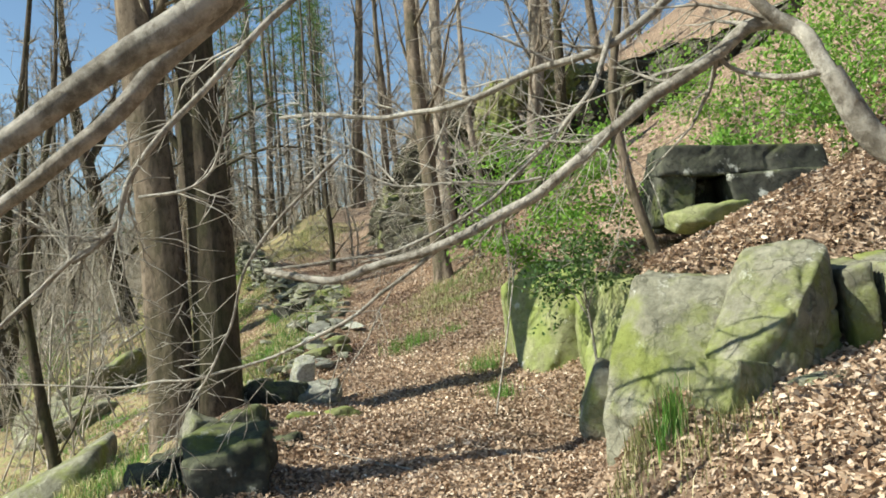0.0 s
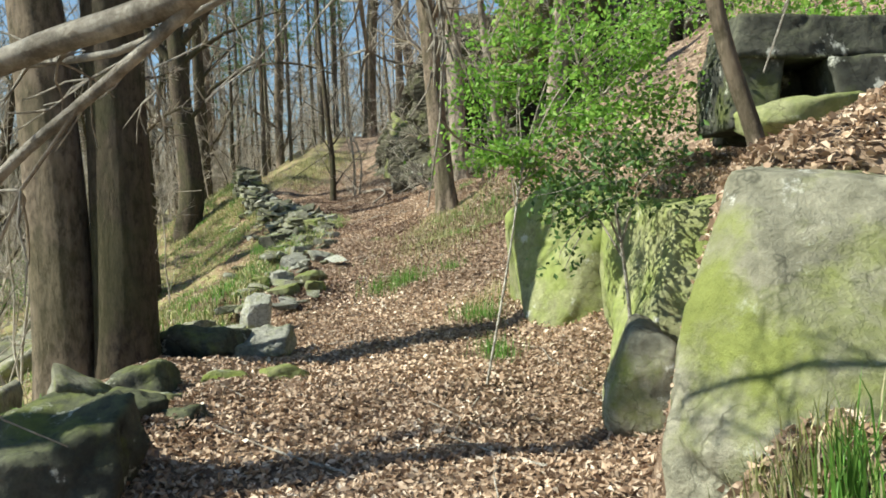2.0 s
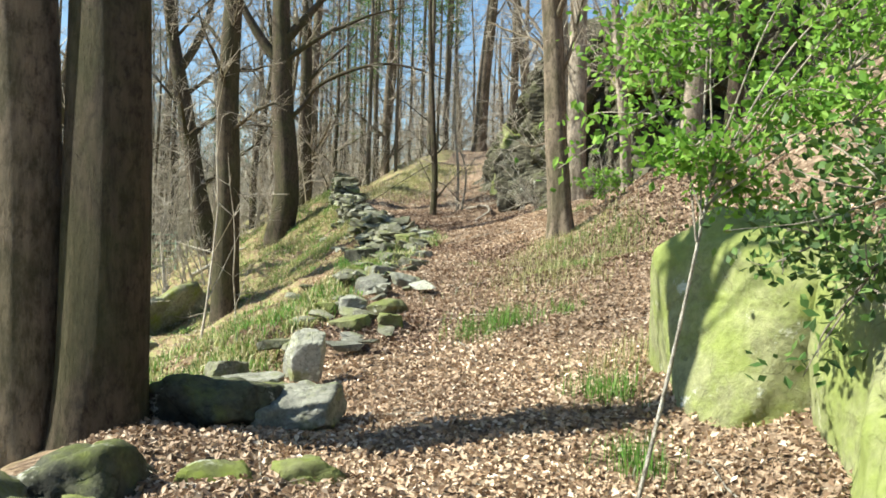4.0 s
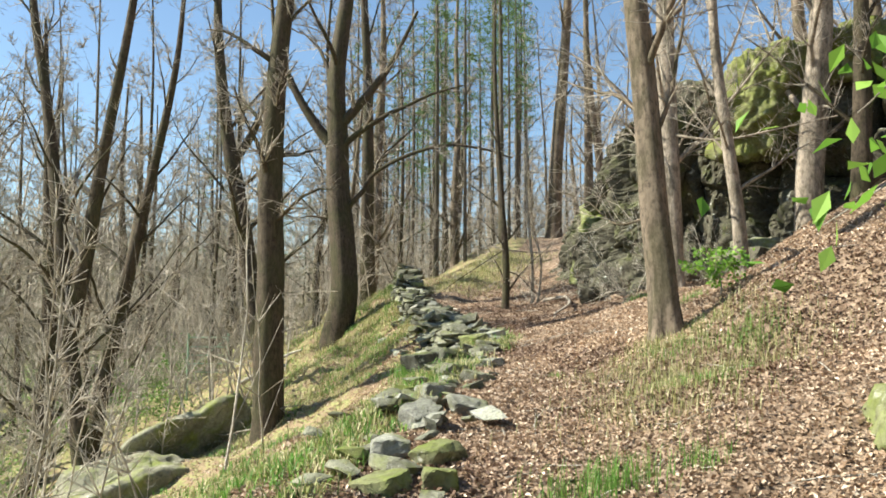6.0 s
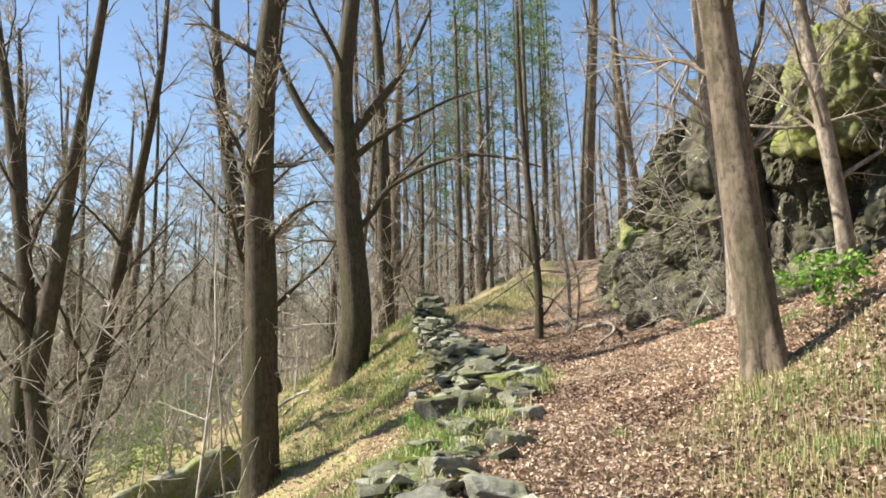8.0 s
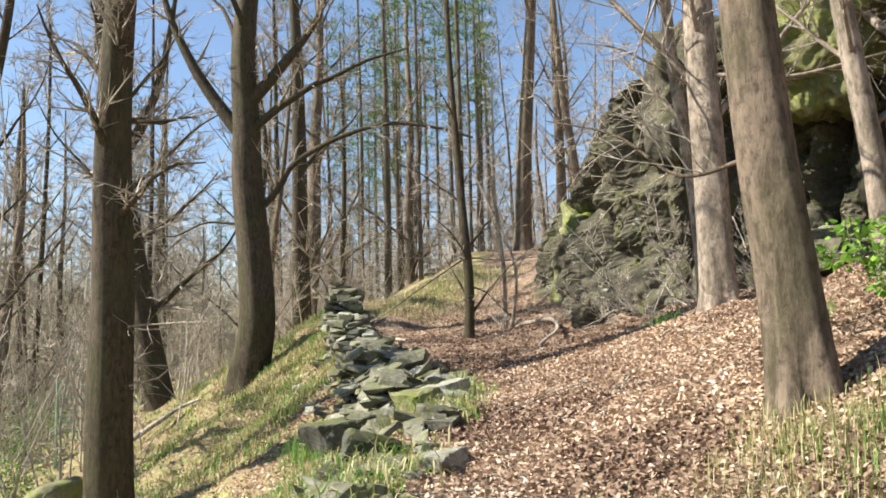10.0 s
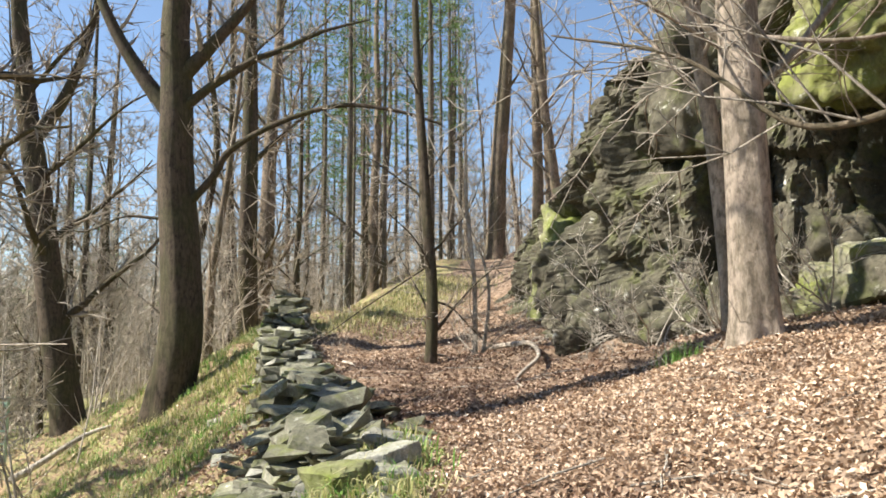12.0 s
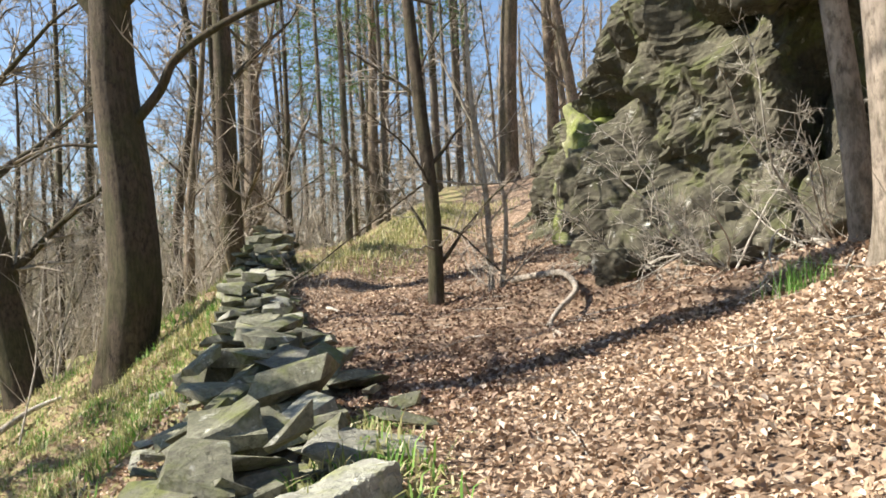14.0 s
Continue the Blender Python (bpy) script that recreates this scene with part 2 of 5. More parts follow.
# ---- the ground: one sheet from the path to the horizon ----
PATH_Z = ((-45, -1.4), (-11, -.26), (0, -.03), (5.6, .1), (7.3, .2), (9, .26), (11.2, .39), (12.7, .57), (14.6, .87), (18, 1.14), (20.2, 1.38), (22.5, 1.56), (25, 1.74), (28, 2.1), (33.8, 3.08), (40.5, 4.6), (48.4, 6.2), (56, 6.5), (90, 5.5))
PATH_X = ((-11, .5), (0, .11), (6.8, .06), (9, -.11), (11.2, -.56), (14.6, -1.12), (18, -1.57), (22.5, -2.48), (28, -3.6), (33.8, -3.7), (48.4, -4.5), (67, -5.6))
BANK_X = ((-11, -1.6), (6.8, -2.3), (9, -2.6), (12, -2.7), (19, -2.6), (21.4, -2.75), (23.6, -4.0), (26, -5.2), (28, -6.1), (29.5, -7.25), (32, -8.1), (35, -6.6), (40.5, -6.2), (48.4, -6.8), (67, -7.9))
RISE = ((9, .7), (12, .45), (15.2, .42), (16.4, .7), (17.4, 1.0), (18.8, .8), (20.2, .88), (22, .45), (23.5, .4), (30, .45), (36, .8))


def table(rows, y):
    return np.interp(y, [r[0] for r in rows], [r[1] for r in rows])


def soft(rows, y):
    return sum(table(rows, y + o) for o in (-1, -.5, 0, .5, 1)) / 5


def ramp(a, b, v):
    s = np.clip((v - a) / (b - a), 0, 1)
    return s * s * (3 - 2 * s)


def height(x, y):
    x, y = np.asarray(x, float), np.asarray(y, float)
    zc, xc, xb = soft(PATH_Z, y), soft(PATH_X, y), soft(BANK_X, y)
    d = x - xc
    r = np.maximum(d - .25, 0)
    near = np.minimum(.9 * r, .47 + .3 * r)
    shift = .25 - .95 * ramp(5.3, 6.3, y)
    lift = 1.45 - .3 * ramp(5.6, 7.2, y)
    ledge = lift * ramp(.95 - shift, 1.5 - shift, d) + .28 * np.maximum(d - .9, 0)
    dd = np.maximum(d, 0)
    bend = 4 + 3.5 * ramp(20, 24, y)
    inner = np.minimum(dd, bend)
    far = (.24 * inner + .07 * np.minimum(inner, 5) ** 2) * soft(RISE, y) + .62 * np.maximum(dd - bend, 0)
    a, b = ramp(4.3, 5.0, y), ramp(9.4, 11.2, y)
    up = near * (1 - a) + ledge * a * (1 - b) + far * b
    up = np.where(up > 14, 14 + (up - 14) * .2, up)
    l = np.maximum(xb - x, 0)
    drop = np.where(l < 4, .5 * l, 2 + .34 * (l - 4)) * ramp(-.4, .8, l)
    drop = np.where(drop > 8, 8 + 3 * np.tanh((drop - 8) / 6), drop)
    hill = ramp(60, 320, -x) * 32 + ramp(70, 300, y) * 12 * ramp(5, -60, x)
    hump = .24 * np.exp(-((x - .98) ** 2 / .06 + (y - 4.0) ** 2 / .16))
    return zc + up - drop + hill + hump


def stand(x, y, sink=0.03):
    return Vector((x, y, float(height(x, y)) - sink))


def spread(lo, hi, step, reach):
    mid = list(np.arange(lo, hi, step))
    out, s, v = [], step, hi
    while v < reach:
        out.append(v)
        s *= 1.16
        v += s
    back, s, v = [], step, lo - step
    while v > -reach:
        back.append(v)
        s *= 1.16
        v -= s
    return np.array(back[::-1] + mid + out + [reach])


def make_ground():
    xs, ys = spread(-12, 6, 0.15, 600), spread(-3, 36, 0.16, 600)
    X, Y = np.meshgrid(xs, ys)
    x, y = X.ravel(), Y.ravel()
    z = height(x, y)
    p = np.stack([x, y, np.zeros_like(x)], 1)
    calm = np.exp(-np.abs(x - soft(PATH_X, y)) / 2.5)
    z += (0.05 + 0.2 * (1 - calm)) * layered(p * 0.7, 3, 3) + 0.025 * layered(p * 3.1, 2, 9)
    n, m = len(xs), len(ys)
    i = (np.arange(m - 1)[:, None] * n + np.arange(n - 1)[None, :]).ravel()
    me = fast_mesh("ground", np.stack([x, y, z], 1), np.stack([i, i + 1, i + n + 1, i + n], 1), GROUND)
    xb = soft(BANK_X, y)
    turf = ramp(-.2, 1.0, xb + .5 - x) * (0.75 + .3 * layered(p * .5, 2, 21))
    turf = np.maximum(turf, ramp(.4, 1.4, -4.7 - x) * ramp(30, 32.5, y))
    turf = np.maximum(turf, 0.5 * np.exp(-((x + .2) ** 2 / 1.2 + (y - 14.6) ** 2 / 6)))
    meadow = .9 * ramp(.05, .35, layered(p * .045, 2, 77)) * ramp(20, 34, -x) * ramp(20, 40, y) + .25 * ramp(12, 20, -x)
    col = me.color_attributes.new("cover", "FLOAT_COLOR", "POINT")
    col.data.foreach_set("color", np.stack([np.clip(turf, 0, 1), meadow, 0 * x, 0 * x + 1], 1).astype(np.float32).ravel())
    tagged(new("ground", me), "woodland ground strewn with dry brown leaves", "ground", kind="structure")


make_ground()

# ---- rocks ----


def ball(sub):
    bm = bmesh.new()
    bmesh.ops.create_icosphere(bm, subdivisions=sub, radius=1)
    v = np.array([q.co[:] for q in bm.verts])
    f = np.array([[q.index for q in t.verts] for t in bm.faces])
    bm.free()
    return v / np.linalg.norm(v, axis=1)[:, None], f


BALLS = {s: ball(s) for s in (2, 3, 4, 5, 6)}


def rock_shape(seed, size, sub=4, cuts=9, square=0.5, rough=0.05, strata=0.0, grain=1.0, crisp=26):
    """A broken block: a ball cut by planes, then weathered. square: how far the six main faces are those of a box."""
    rng = np.random.default_rng(seed)
    v, f = BALLS[sub]
    axes = [np.array(a, float) for a in ((1, 0, 0), (-1, 0, 0), (0, 1, 0), (0, -1, 0), (0, 0, 1), (0, 0, -1))]
    planes = [(a + rng.normal(0, .28 * (1 - square), 3), rng.uniform(.62, .8)) for a in axes]
    for _ in range(cuts):
        planes.append((rng.normal(0, 1, 3), rng.uniform(.72, .98)))
    inv = 0
    for n, d in planes:
        n = n / np.linalg.norm(n)
        inv = inv + (np.maximum(v @ n, 0) / d) ** crisp
    p = v * (inv + 1e-9)[:, None] ** (-1 / crisp)
    p = p * np.array(size) / 0.72 * 0.5
    mean = float(np.mean(size))
    q = p / mean * grain + seed * 1.7
    off = layered(q * 2.2, 5, seed, .55) * rough * mean
    if strata:
        w = q * np.array((2.2, 2.2, 5.0))
        w = w + layered(q * 1.5, 2, seed + 40)[:, None] * .6
        cell = lattice(*[np.floor(w[:, k]).astype(np.int64) for k in range(3)], seed + 5)
        off = off + cell * strata * mean
    p = p + v * off[:, None]
    return p, f


def rock(name, x, y, z, size, seed, mat, label, turn=0.0, tilt=(0, 0), group="", **shape):
    p, f = rock_shape(seed, size, **shape)
    ob = new(name, fast_mesh(name, p, f, mat, smooth=shape.get("crisp", 26) < 50))
    ob.matrix_world = pose(x, y, z, tilt[0], tilt[1], turn)
    return tagged(ob, label, "rock", group)


def hewn(name, at, corners, seed, mat, label, group="", sub=6, crisp=110, rough=.035, grain=1.0):
    """A block broken along the planes between a few corners (given from its own place), its edges worn and its faces weathered."""
    bm = bmesh.new()
    for c in corners:
        bm.verts.new(c)
    bmesh.ops.convex_hull(bm, input=bm.verts)
    mid = np.mean(corners, axis=0)
    planes = {}
    for f in bm.faces:
        n = np.array(f.normal[:])
        d = float((np.array(f.verts[0].co[:]) - mid) @ n)
        if d < 0:
            n, d = -n, -d
        planes[tuple(np.round(n * 5).astype(int))] = (n, d)
    bm.free()
    v, faces = BALLS[sub]
    inv = 1e-9
    for n, d in planes.values():
        inv = inv + (np.maximum(v @ n, 0) / max(d, .02)) ** crisp
    p = v * inv[:, None] ** (-1 / crisp)
    size = float(np.mean(np.ptp(np.array(corners), axis=0)))
    q = p / size * grain + seed * 1.7
    off = layered(q * 2.0, 6, seed, .55) * rough * size
    split = np.abs(bumps(q * np.array((1.6, 1.6, 2.6)) + .5 * layered(q * 3, 2, seed + 8)[:, None], seed + 3))
    off = off - .55 * rough * size * np.exp(-(split / .05) ** 2)
    p = p + mid + v * off[:, None]
    ob = new(name, fast_mesh(name, p, faces, mat))
    ob.location = at
    return tagged(ob, label, "rock", group)


R = "boulders beside the path"
hewn("boulder", (1.3, 4.6, .4), [(-.24, .1, 1.14), (.34, -.1, 1.1), (-.2, -.6, .42), (-.5, -.14, .45), (-.46, -.1, 0), (-.2, -.6, 0), (.3, -.4, 0), (-.1, .7, .95), (-.1, .7, 0), (.1, .8, 1.2), (.6, .7, 1.2), (.6, .7, 0)], 11, ROCK, "large angular grey-green boulder with lichen patches", R)
hewn("boulder", (1.7, 4.4, .7), [(-.08, .1, .93), (.3, -.05, .93), (.03, -.36, .68), (-.33, -.45, .4), (-.44, -.25, .42), (.36, -.05, .4), (-.06, -.42, 0), (-.36, -.1, 0), (.4, .5, .88), (0, .5, .9), (.3, .5, 0)], 5, ROCK, "upright grey boulder leaning on the larger one", R, rough=.045)
hewn("boulder", (1.3, 3.9, .55), [(-.16, -.02, .6), (0, -.15, .58), (-.3, -.14, 0), (-.13, -.28, 0), (.3, 0, 0), (.28, .1, .5), (0, .3, .55), (-.1, .3, 0)], 8, ROCK, "wedge-shaped boulder at the foot of others", R, rough=.05)
hewn("boulder", (2.15, 4.5, .9), [(-.1, -.2, .6), (.06, -.2, .62), (-.05, -.26, 0), (.1, -.26, 0), (-.05, .4, .65), (.16, .4, .7), (.14, .4, 0)], 17, ROCK, "pale split boulder set in the leafy bank", R, sub=5)
hewn("boulder", (2.52, 4.5, .9), [(-.25, -.22, .61), (.25, -.2, .68), (-.24, -.3, 0), (.3, -.3, .05), (-.2, .4, .7), (.3, .4, .75), (.3, .4, 0)], 18, ROCK, "pale boulder beside a split one in the bank", R, sub=5)
rock("boulder", 1.7, 3.75, .93, (.32, .3, .24), 23, ROCK, "small flat mossy rock on the leafy slope", 20, (0, 5), R, sub=4)
rock("boulder", .74, 3.85, .3, (.3, .34, .3), 29, ROCK, "grassy rock at the foot of the boulder", 5, (0, 0), R, sub=5, square=.3)
rock("boulder", 1.28, 7.1, .42, (.4, .6, .7), 31, ROCK, "rounded pale rock in the shade of a boulder", -10, (0, 8), R, sub=5, square=.3, crisp=8)
hewn("boulder", (1.37, 10.05, .17), [(-.45, -.6, -.1), (.12, -.7, -.1), (-.58, 1.2, 0), (-.68, .2, 1.28), (-.3, .1, 1.58), (-.22, -.5, 1.3), (.08, -.82, 1.16), (-.6, 1.1, 1.1), (.85, .6, 1.6), (.85, -.5, 1.3), (.85, -.6, 0), (.85, 1.1, 0)], 41, GREEN_ROCK, "upright sandstone slab coated in green algae", R, rough=.022, crisp=60)
rock("boulder", 1.6, 11.4, .75, (1.0, .8, .8), 43, GREEN_ROCK, "green algae-coated rock with a rough broken face", 8, (0, 10), R, sub=6, cuts=6, square=.5, rough=.05)
hewn("boulder", (1.9, 8.3, .2), [(-.7, -1.1, 0), (-.45, 1.2, 0), (-.3, -.9, 1.25), (-.4, 1.1, 1.2), (.7, -1.1, 1.4), (.7, 1.2, 1.45), (.7, -1.1, 0), (.7, 1.2, 0)], 47, GREEN_ROCK, "sloping green-stained rock hung with ivy", R, rough=.05, crisp=40)
# Overhang blocks: the shade on them is put into their dark colour.
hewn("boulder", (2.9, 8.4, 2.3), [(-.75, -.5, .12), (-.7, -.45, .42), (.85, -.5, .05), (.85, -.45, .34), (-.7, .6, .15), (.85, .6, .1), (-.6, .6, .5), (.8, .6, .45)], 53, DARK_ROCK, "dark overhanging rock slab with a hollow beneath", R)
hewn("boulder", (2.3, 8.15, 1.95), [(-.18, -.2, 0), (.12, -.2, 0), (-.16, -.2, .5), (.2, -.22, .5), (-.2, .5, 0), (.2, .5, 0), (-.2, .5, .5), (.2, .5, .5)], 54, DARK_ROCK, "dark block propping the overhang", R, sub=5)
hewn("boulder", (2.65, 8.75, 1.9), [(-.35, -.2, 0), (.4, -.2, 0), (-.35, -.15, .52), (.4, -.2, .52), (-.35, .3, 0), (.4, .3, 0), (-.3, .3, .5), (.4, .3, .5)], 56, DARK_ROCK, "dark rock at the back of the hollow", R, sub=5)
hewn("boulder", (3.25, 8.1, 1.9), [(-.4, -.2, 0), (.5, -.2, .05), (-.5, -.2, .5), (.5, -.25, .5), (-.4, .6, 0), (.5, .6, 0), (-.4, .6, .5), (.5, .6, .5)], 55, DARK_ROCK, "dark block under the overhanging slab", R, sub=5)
rock("boulder", 2.55, 7.85, 2.0, (.7, .6, .24), 59, GREEN_ROCK, "low green ledge rock under the overhang", 0, (0, -6), R, sub=4)

# crag
crag = new("crag")
tagged(crag, "high weathered rock crag with moss and dark clefts", "rock crag")
FOOT = ((-2.6, 35.0, 4.2), (-2.1, 33.2, 5.0), (-1.65, 31.6, 5.2), (-1.2, 29.9, 5.9), (-.95, 28.3, 6.3), (-.2, 27.1, 6.7), (.7, 26.6, 6.9), (1.7, 26.2, 6.9), (2.5, 25.6, 6.8), (3.4, 24.8, 6.9), (4.8, 23.9, 7.4), (7.0, 22.9, 7.8), (10.0, 22.0, 8.4))


def crag_face():
    """The cliff: a sheet over the line of its foot, broken by clefts and ledges, that turns back into the hill on top."""
    foot = smooth_line(FOOT, 26)
    n, m = len(foot), 150
    d = np.gradient(foot[:, :2], axis=0)
    d /= np.linalg.norm(d, axis=1)[:, None]
    out = np.stack([d[:, 1], -d[:, 0]], 1)
    low = height(foot[:, 0], foot[:, 1]) - .4
    h = np.linspace(0, 1.45, m)
    up = np.minimum(h, 1.0)
    Z = low[None, :] + up[:, None] * (foot[:, 2] - low)[None, :]
    Z = Z + np.maximum(h - 1, 0)[:, None] * .9
    back, deep = .55 * up ** 1.6, np.maximum(h - .92, 0) ** 1.1 * 8
    X = foot[None, :, 0] - back[:, None] * out[None, :, 0] + deep[:, None] * .5
    Y = foot[None, :, 1] - back[:, None] * out[None, :, 1] + deep[:, None] * .85
    p = np.stack([X.ravel(), Y.ravel(), Z.ravel()], 1)
    q = p * np.array((1.0, 1.0, .26))
    cleft = .85 * np.minimum(np.abs(bumps(q * 1.25, 7)) * 3.2, 1) ** .7 - .25 + .18 * np.minimum(np.abs(bumps(q * 2.9, 8)) * 3, 1)
    slab = np.floor((p[:, 2] * 1.9 + .9 * bumps(p * .9, 12)))
    step = .7 * lattice(slab.astype(np.int64), np.floor(p[:, 0] * 1.1 + p[:, 1] * .6 + slab * .37 + .5 * bumps(p * 1.3, 15)).astype(np.int64), slab.astype(np.int64) * 0, 3) * .16
    rough = .14 * layered(p * 2.7, 5, 31, .62) + .28 * bumps(p * .55, 33)
    off = (cleft + step + rough)
    o = np.tile(out, (m, 1))
    p[:, :2] += o * off[:, None]
    p[:, 2] += .12 * layered(p * 1.4, 3, 55)
    a = (np.arange(m - 1)[:, None] * n + np.arange(n - 1)[None, :]).ravel()
    part("cliff_face", fast_mesh("cliff_face", p, np.stack([a, a + 1, a + n + 1, a + n], 1), CRAG, smooth=False), crag, "grey-brown cliff split by dark clefts")


crag_face()
CRAG_BLOCKS = ((-1.6, 31.5, 4.0, .95, 1.3, 2.4, MOSS_ROCK), (-1.7, 30.6, 3.5, .8, 1.0, 1.7, CRAG), (2.45, 25.5, 6.2, 2.3, 1.7, 1.9, BRIGHT_MOSS), (3.9, 24.9, 6.9, 1.8, 1.6, 1.3, BRIGHT_MOSS), (-1.1, 27.6, 2.6, .7, .7, .8, CRAG), (-.4, 26.6, 2.7, .9, .6, .8, CRAG), (.9, 26.1, 2.9, .9, .7, .9, CRAG),
               (1.8, 25.7, 3.4, 1.1, .9, 1.3, CRAG), (.2, 26.2, 5.6, 1.1, .9, 1.4, CRAG), (1.2, 26.5, 6.6, 1.5, 1.2, .9, CRAG), (3.0, 24.9, 3.9, 1.0, .8, 1.2, CRAG), (4.4, 24.0, 4.5, 1.3, 1.0, 1.5, CRAG))
for i, (x, y, z, a, b, c, mat) in enumerate(CRAG_BLOCKS):
    p, f = rock_shape(70 + i, (a, b, c), sub=6 if a > 1.7 else 5, cuts=11, square=.3, rough=.14, grain=1.4 if a < 1.7 else 2.2)
    ob = part("block", fast_mesh("block", p, f, mat), crag)
    ob.matrix_world = pose(x, y, z, (i * 17) % 24 - 12, (i * 29) % 20 - 10, (i * 37) % 80 - 40)
rock("boulder", 1.6, 13.2, stand(1.6, 13.2).z - .08, (.7, .9, .5), 63, MOSS_ROCK, "rough mossy rock sticking out of the leafy slope", 20, (0, 0), R, sub=5, cuts=8, square=.4, rough=.08)

for i, (x, y, a) in enumerate(((1.2, 24.9, .6), (1.9, 24.6, .7), (2.3, 24.2, .5), (1.5, 25.1, .8), (3.2, 23.9, .7), (3.7, 23.6, .9), (2.0, 25.0, .9), (-1.45, 26.95, .55), (-.95, 27.1, .6))):
    rock("boulder", x, y, stand(x, y).z + a * .22, (a, a * .8, a * .75), 340 + i, ROCK if i % 3 == 0 else CRAG, "broken mossy block at the foot of the crag", i * 47 % 90, (i * 13 % 20 - 10, i * 7 % 20 - 10), "rubble below the crag", sub=4, cuts=8, square=.4, rough=.07, crisp=60)

# loose and built stones on the bank side
W = "stones along the bank"
STONES = ((-1.98, 8.1, .42, .55, .36, DARK_ROCK, 10), (-2.1, 6.7, .5, .42, .34, DARK_ROCK, 0), (-1.85, 7.2, .5, .4, .34, DARK_ROCK, 12), (-1.5, 8.4, .35, .28, .16, MOSS_ROCK, 0), (-1.72, 7.85, .3, .3, .16, MOSS_ROCK, 0), (-1.15, 8.6, .32, .26, .12, MOSS_ROCK, 0),
          (-1.95, 9.6, .8, .55, .34, DARK_ROCK, 0), (-1.55, 9.75, .5, .42, .24, PALE_STONE, 8), (-1.8, 10.0, .55, .36, .12, MOSS_ROCK, 10), (-1.9, 11.0, .4, .18, .52, PALE_STONE, 12), (-2.4, 10.6, .42, .3, .24, WALL_STONE, 0), (-2.1, 10.3, .6, .4, .2, PALE_STONE, 0), (-1.45, 7.3, .3, .3, .2, DARK_ROCK, 0),
          (-1.7, 6.3, .66, .55, .46, DARK_ROCK, 0), (-2.3, 7.7, .42, .4, .4, WALL_STONE, 14), (-1.65, 6.75, .4, .3, .22, DARK_ROCK, 20), (-2.3, 6.3, .4, .35, .3, DARK_ROCK, 0),
          (-1.95, 12.6, .5, .36, .2, MOSS_ROCK, 0), (-1.6, 12.75, .36, .32, .24, MOSS_ROCK, 0), (-1.75, 13.3, .5, .36, .24, MOSS_ROCK, 0), (-2.15, 13.4, .42, .34, .24, PALE_STONE, 0), (-2.2, 14.4, .42, .38, .26, PALE_STONE, 15), (-1.85, 14.9, .5, .4, .2, PALE_STONE, 0), (-2.3, 15.4, .45, .4, .28, PALE_STONE, 0),
          (-2.05, 16.4, .5, .4, .26, WALL_STONE, 10), (-2.5, 16.8, .5, .4, .3, WALL_STONE, 0), (-2.2, 17.9, .55, .4, .22, PALE_STONE, 0), (-2.75, 18.2, .5, .45, .34, DARK_ROCK, 0), (-2.5, 19.3, .5, .4, .28, WALL_STONE, 8),
          (-2.75, 21.5, .5, .3, .13, PALE_STONE, 8), (-2.72, 20.75, .45, .34, .2, PALE_STONE, 0), (-2.6, 20.35, .3, .26, .16, PALE_STONE, 0), (-2.85, 20.2, .4, .36, .28, MOSS_ROCK, 0), (-3.15, 19.9, .4, .36, .24, WALL_STONE, 0), (-3.7, 20.7, .7, .6, .4, DARK_ROCK, 0))
for i, (x, y, a, b, c, mat, lean) in enumerate(STONES):
    if y > 10.2 and y < 20:
        a, b, c = a * .72, b * .72, c * .72
    z = float(height(x, y)) + c * .2
    what = "dark stone with mossy edges by the path" if mat is DARK_ROCK else "rounded stone covered in bright yellow-green moss" if mat is MOSS_ROCK else "pale grey angular stone on the grassy bank" if mat is PALE_STONE else "dark grey rough stone at the path edge"
    rock("stone", x, y, z, (a, b, c), 200 + i, mat, what, i * 41 % 90, (lean + i * 23 % 17 - 8, i * 31 % 21 - 10), W, sub=4 if a < .45 else 5, square=.45 if y > 10 else .2, rough=.045 if y > 10 else .09, cuts=7, crisp=70 if y > 10 else 34)
rock("bank_rock", -9.7, 21.3, -1.6, (2.3, 2.8, 1.5), 301, ROCK, "smooth rock outcrop on the grassy bank", -28, (10, -16), "bank outcrop", sub=6, cuts=14, square=.1, rough=.1, crisp=9)
rock("bank_rock", -9.9, 23.8, -1.15, (2.0, 3.0, 1.5), 302, ROCK, "mossy rock outcrop on the grassy bank", -34, (10, -14), "bank outcrop", sub=6, cuts=14, square=.1, rough=.1, crisp=9)
rock("bank_rock", -4.6, 9.6, -.75, (1.3, 1.4, .9), 303, ROCK, "grey-green rock low on the bank", 20, (0, -10), "bank outcrop", sub=5, cuts=6, square=.4, rough=.06, crisp=12)


# ---- trees ----


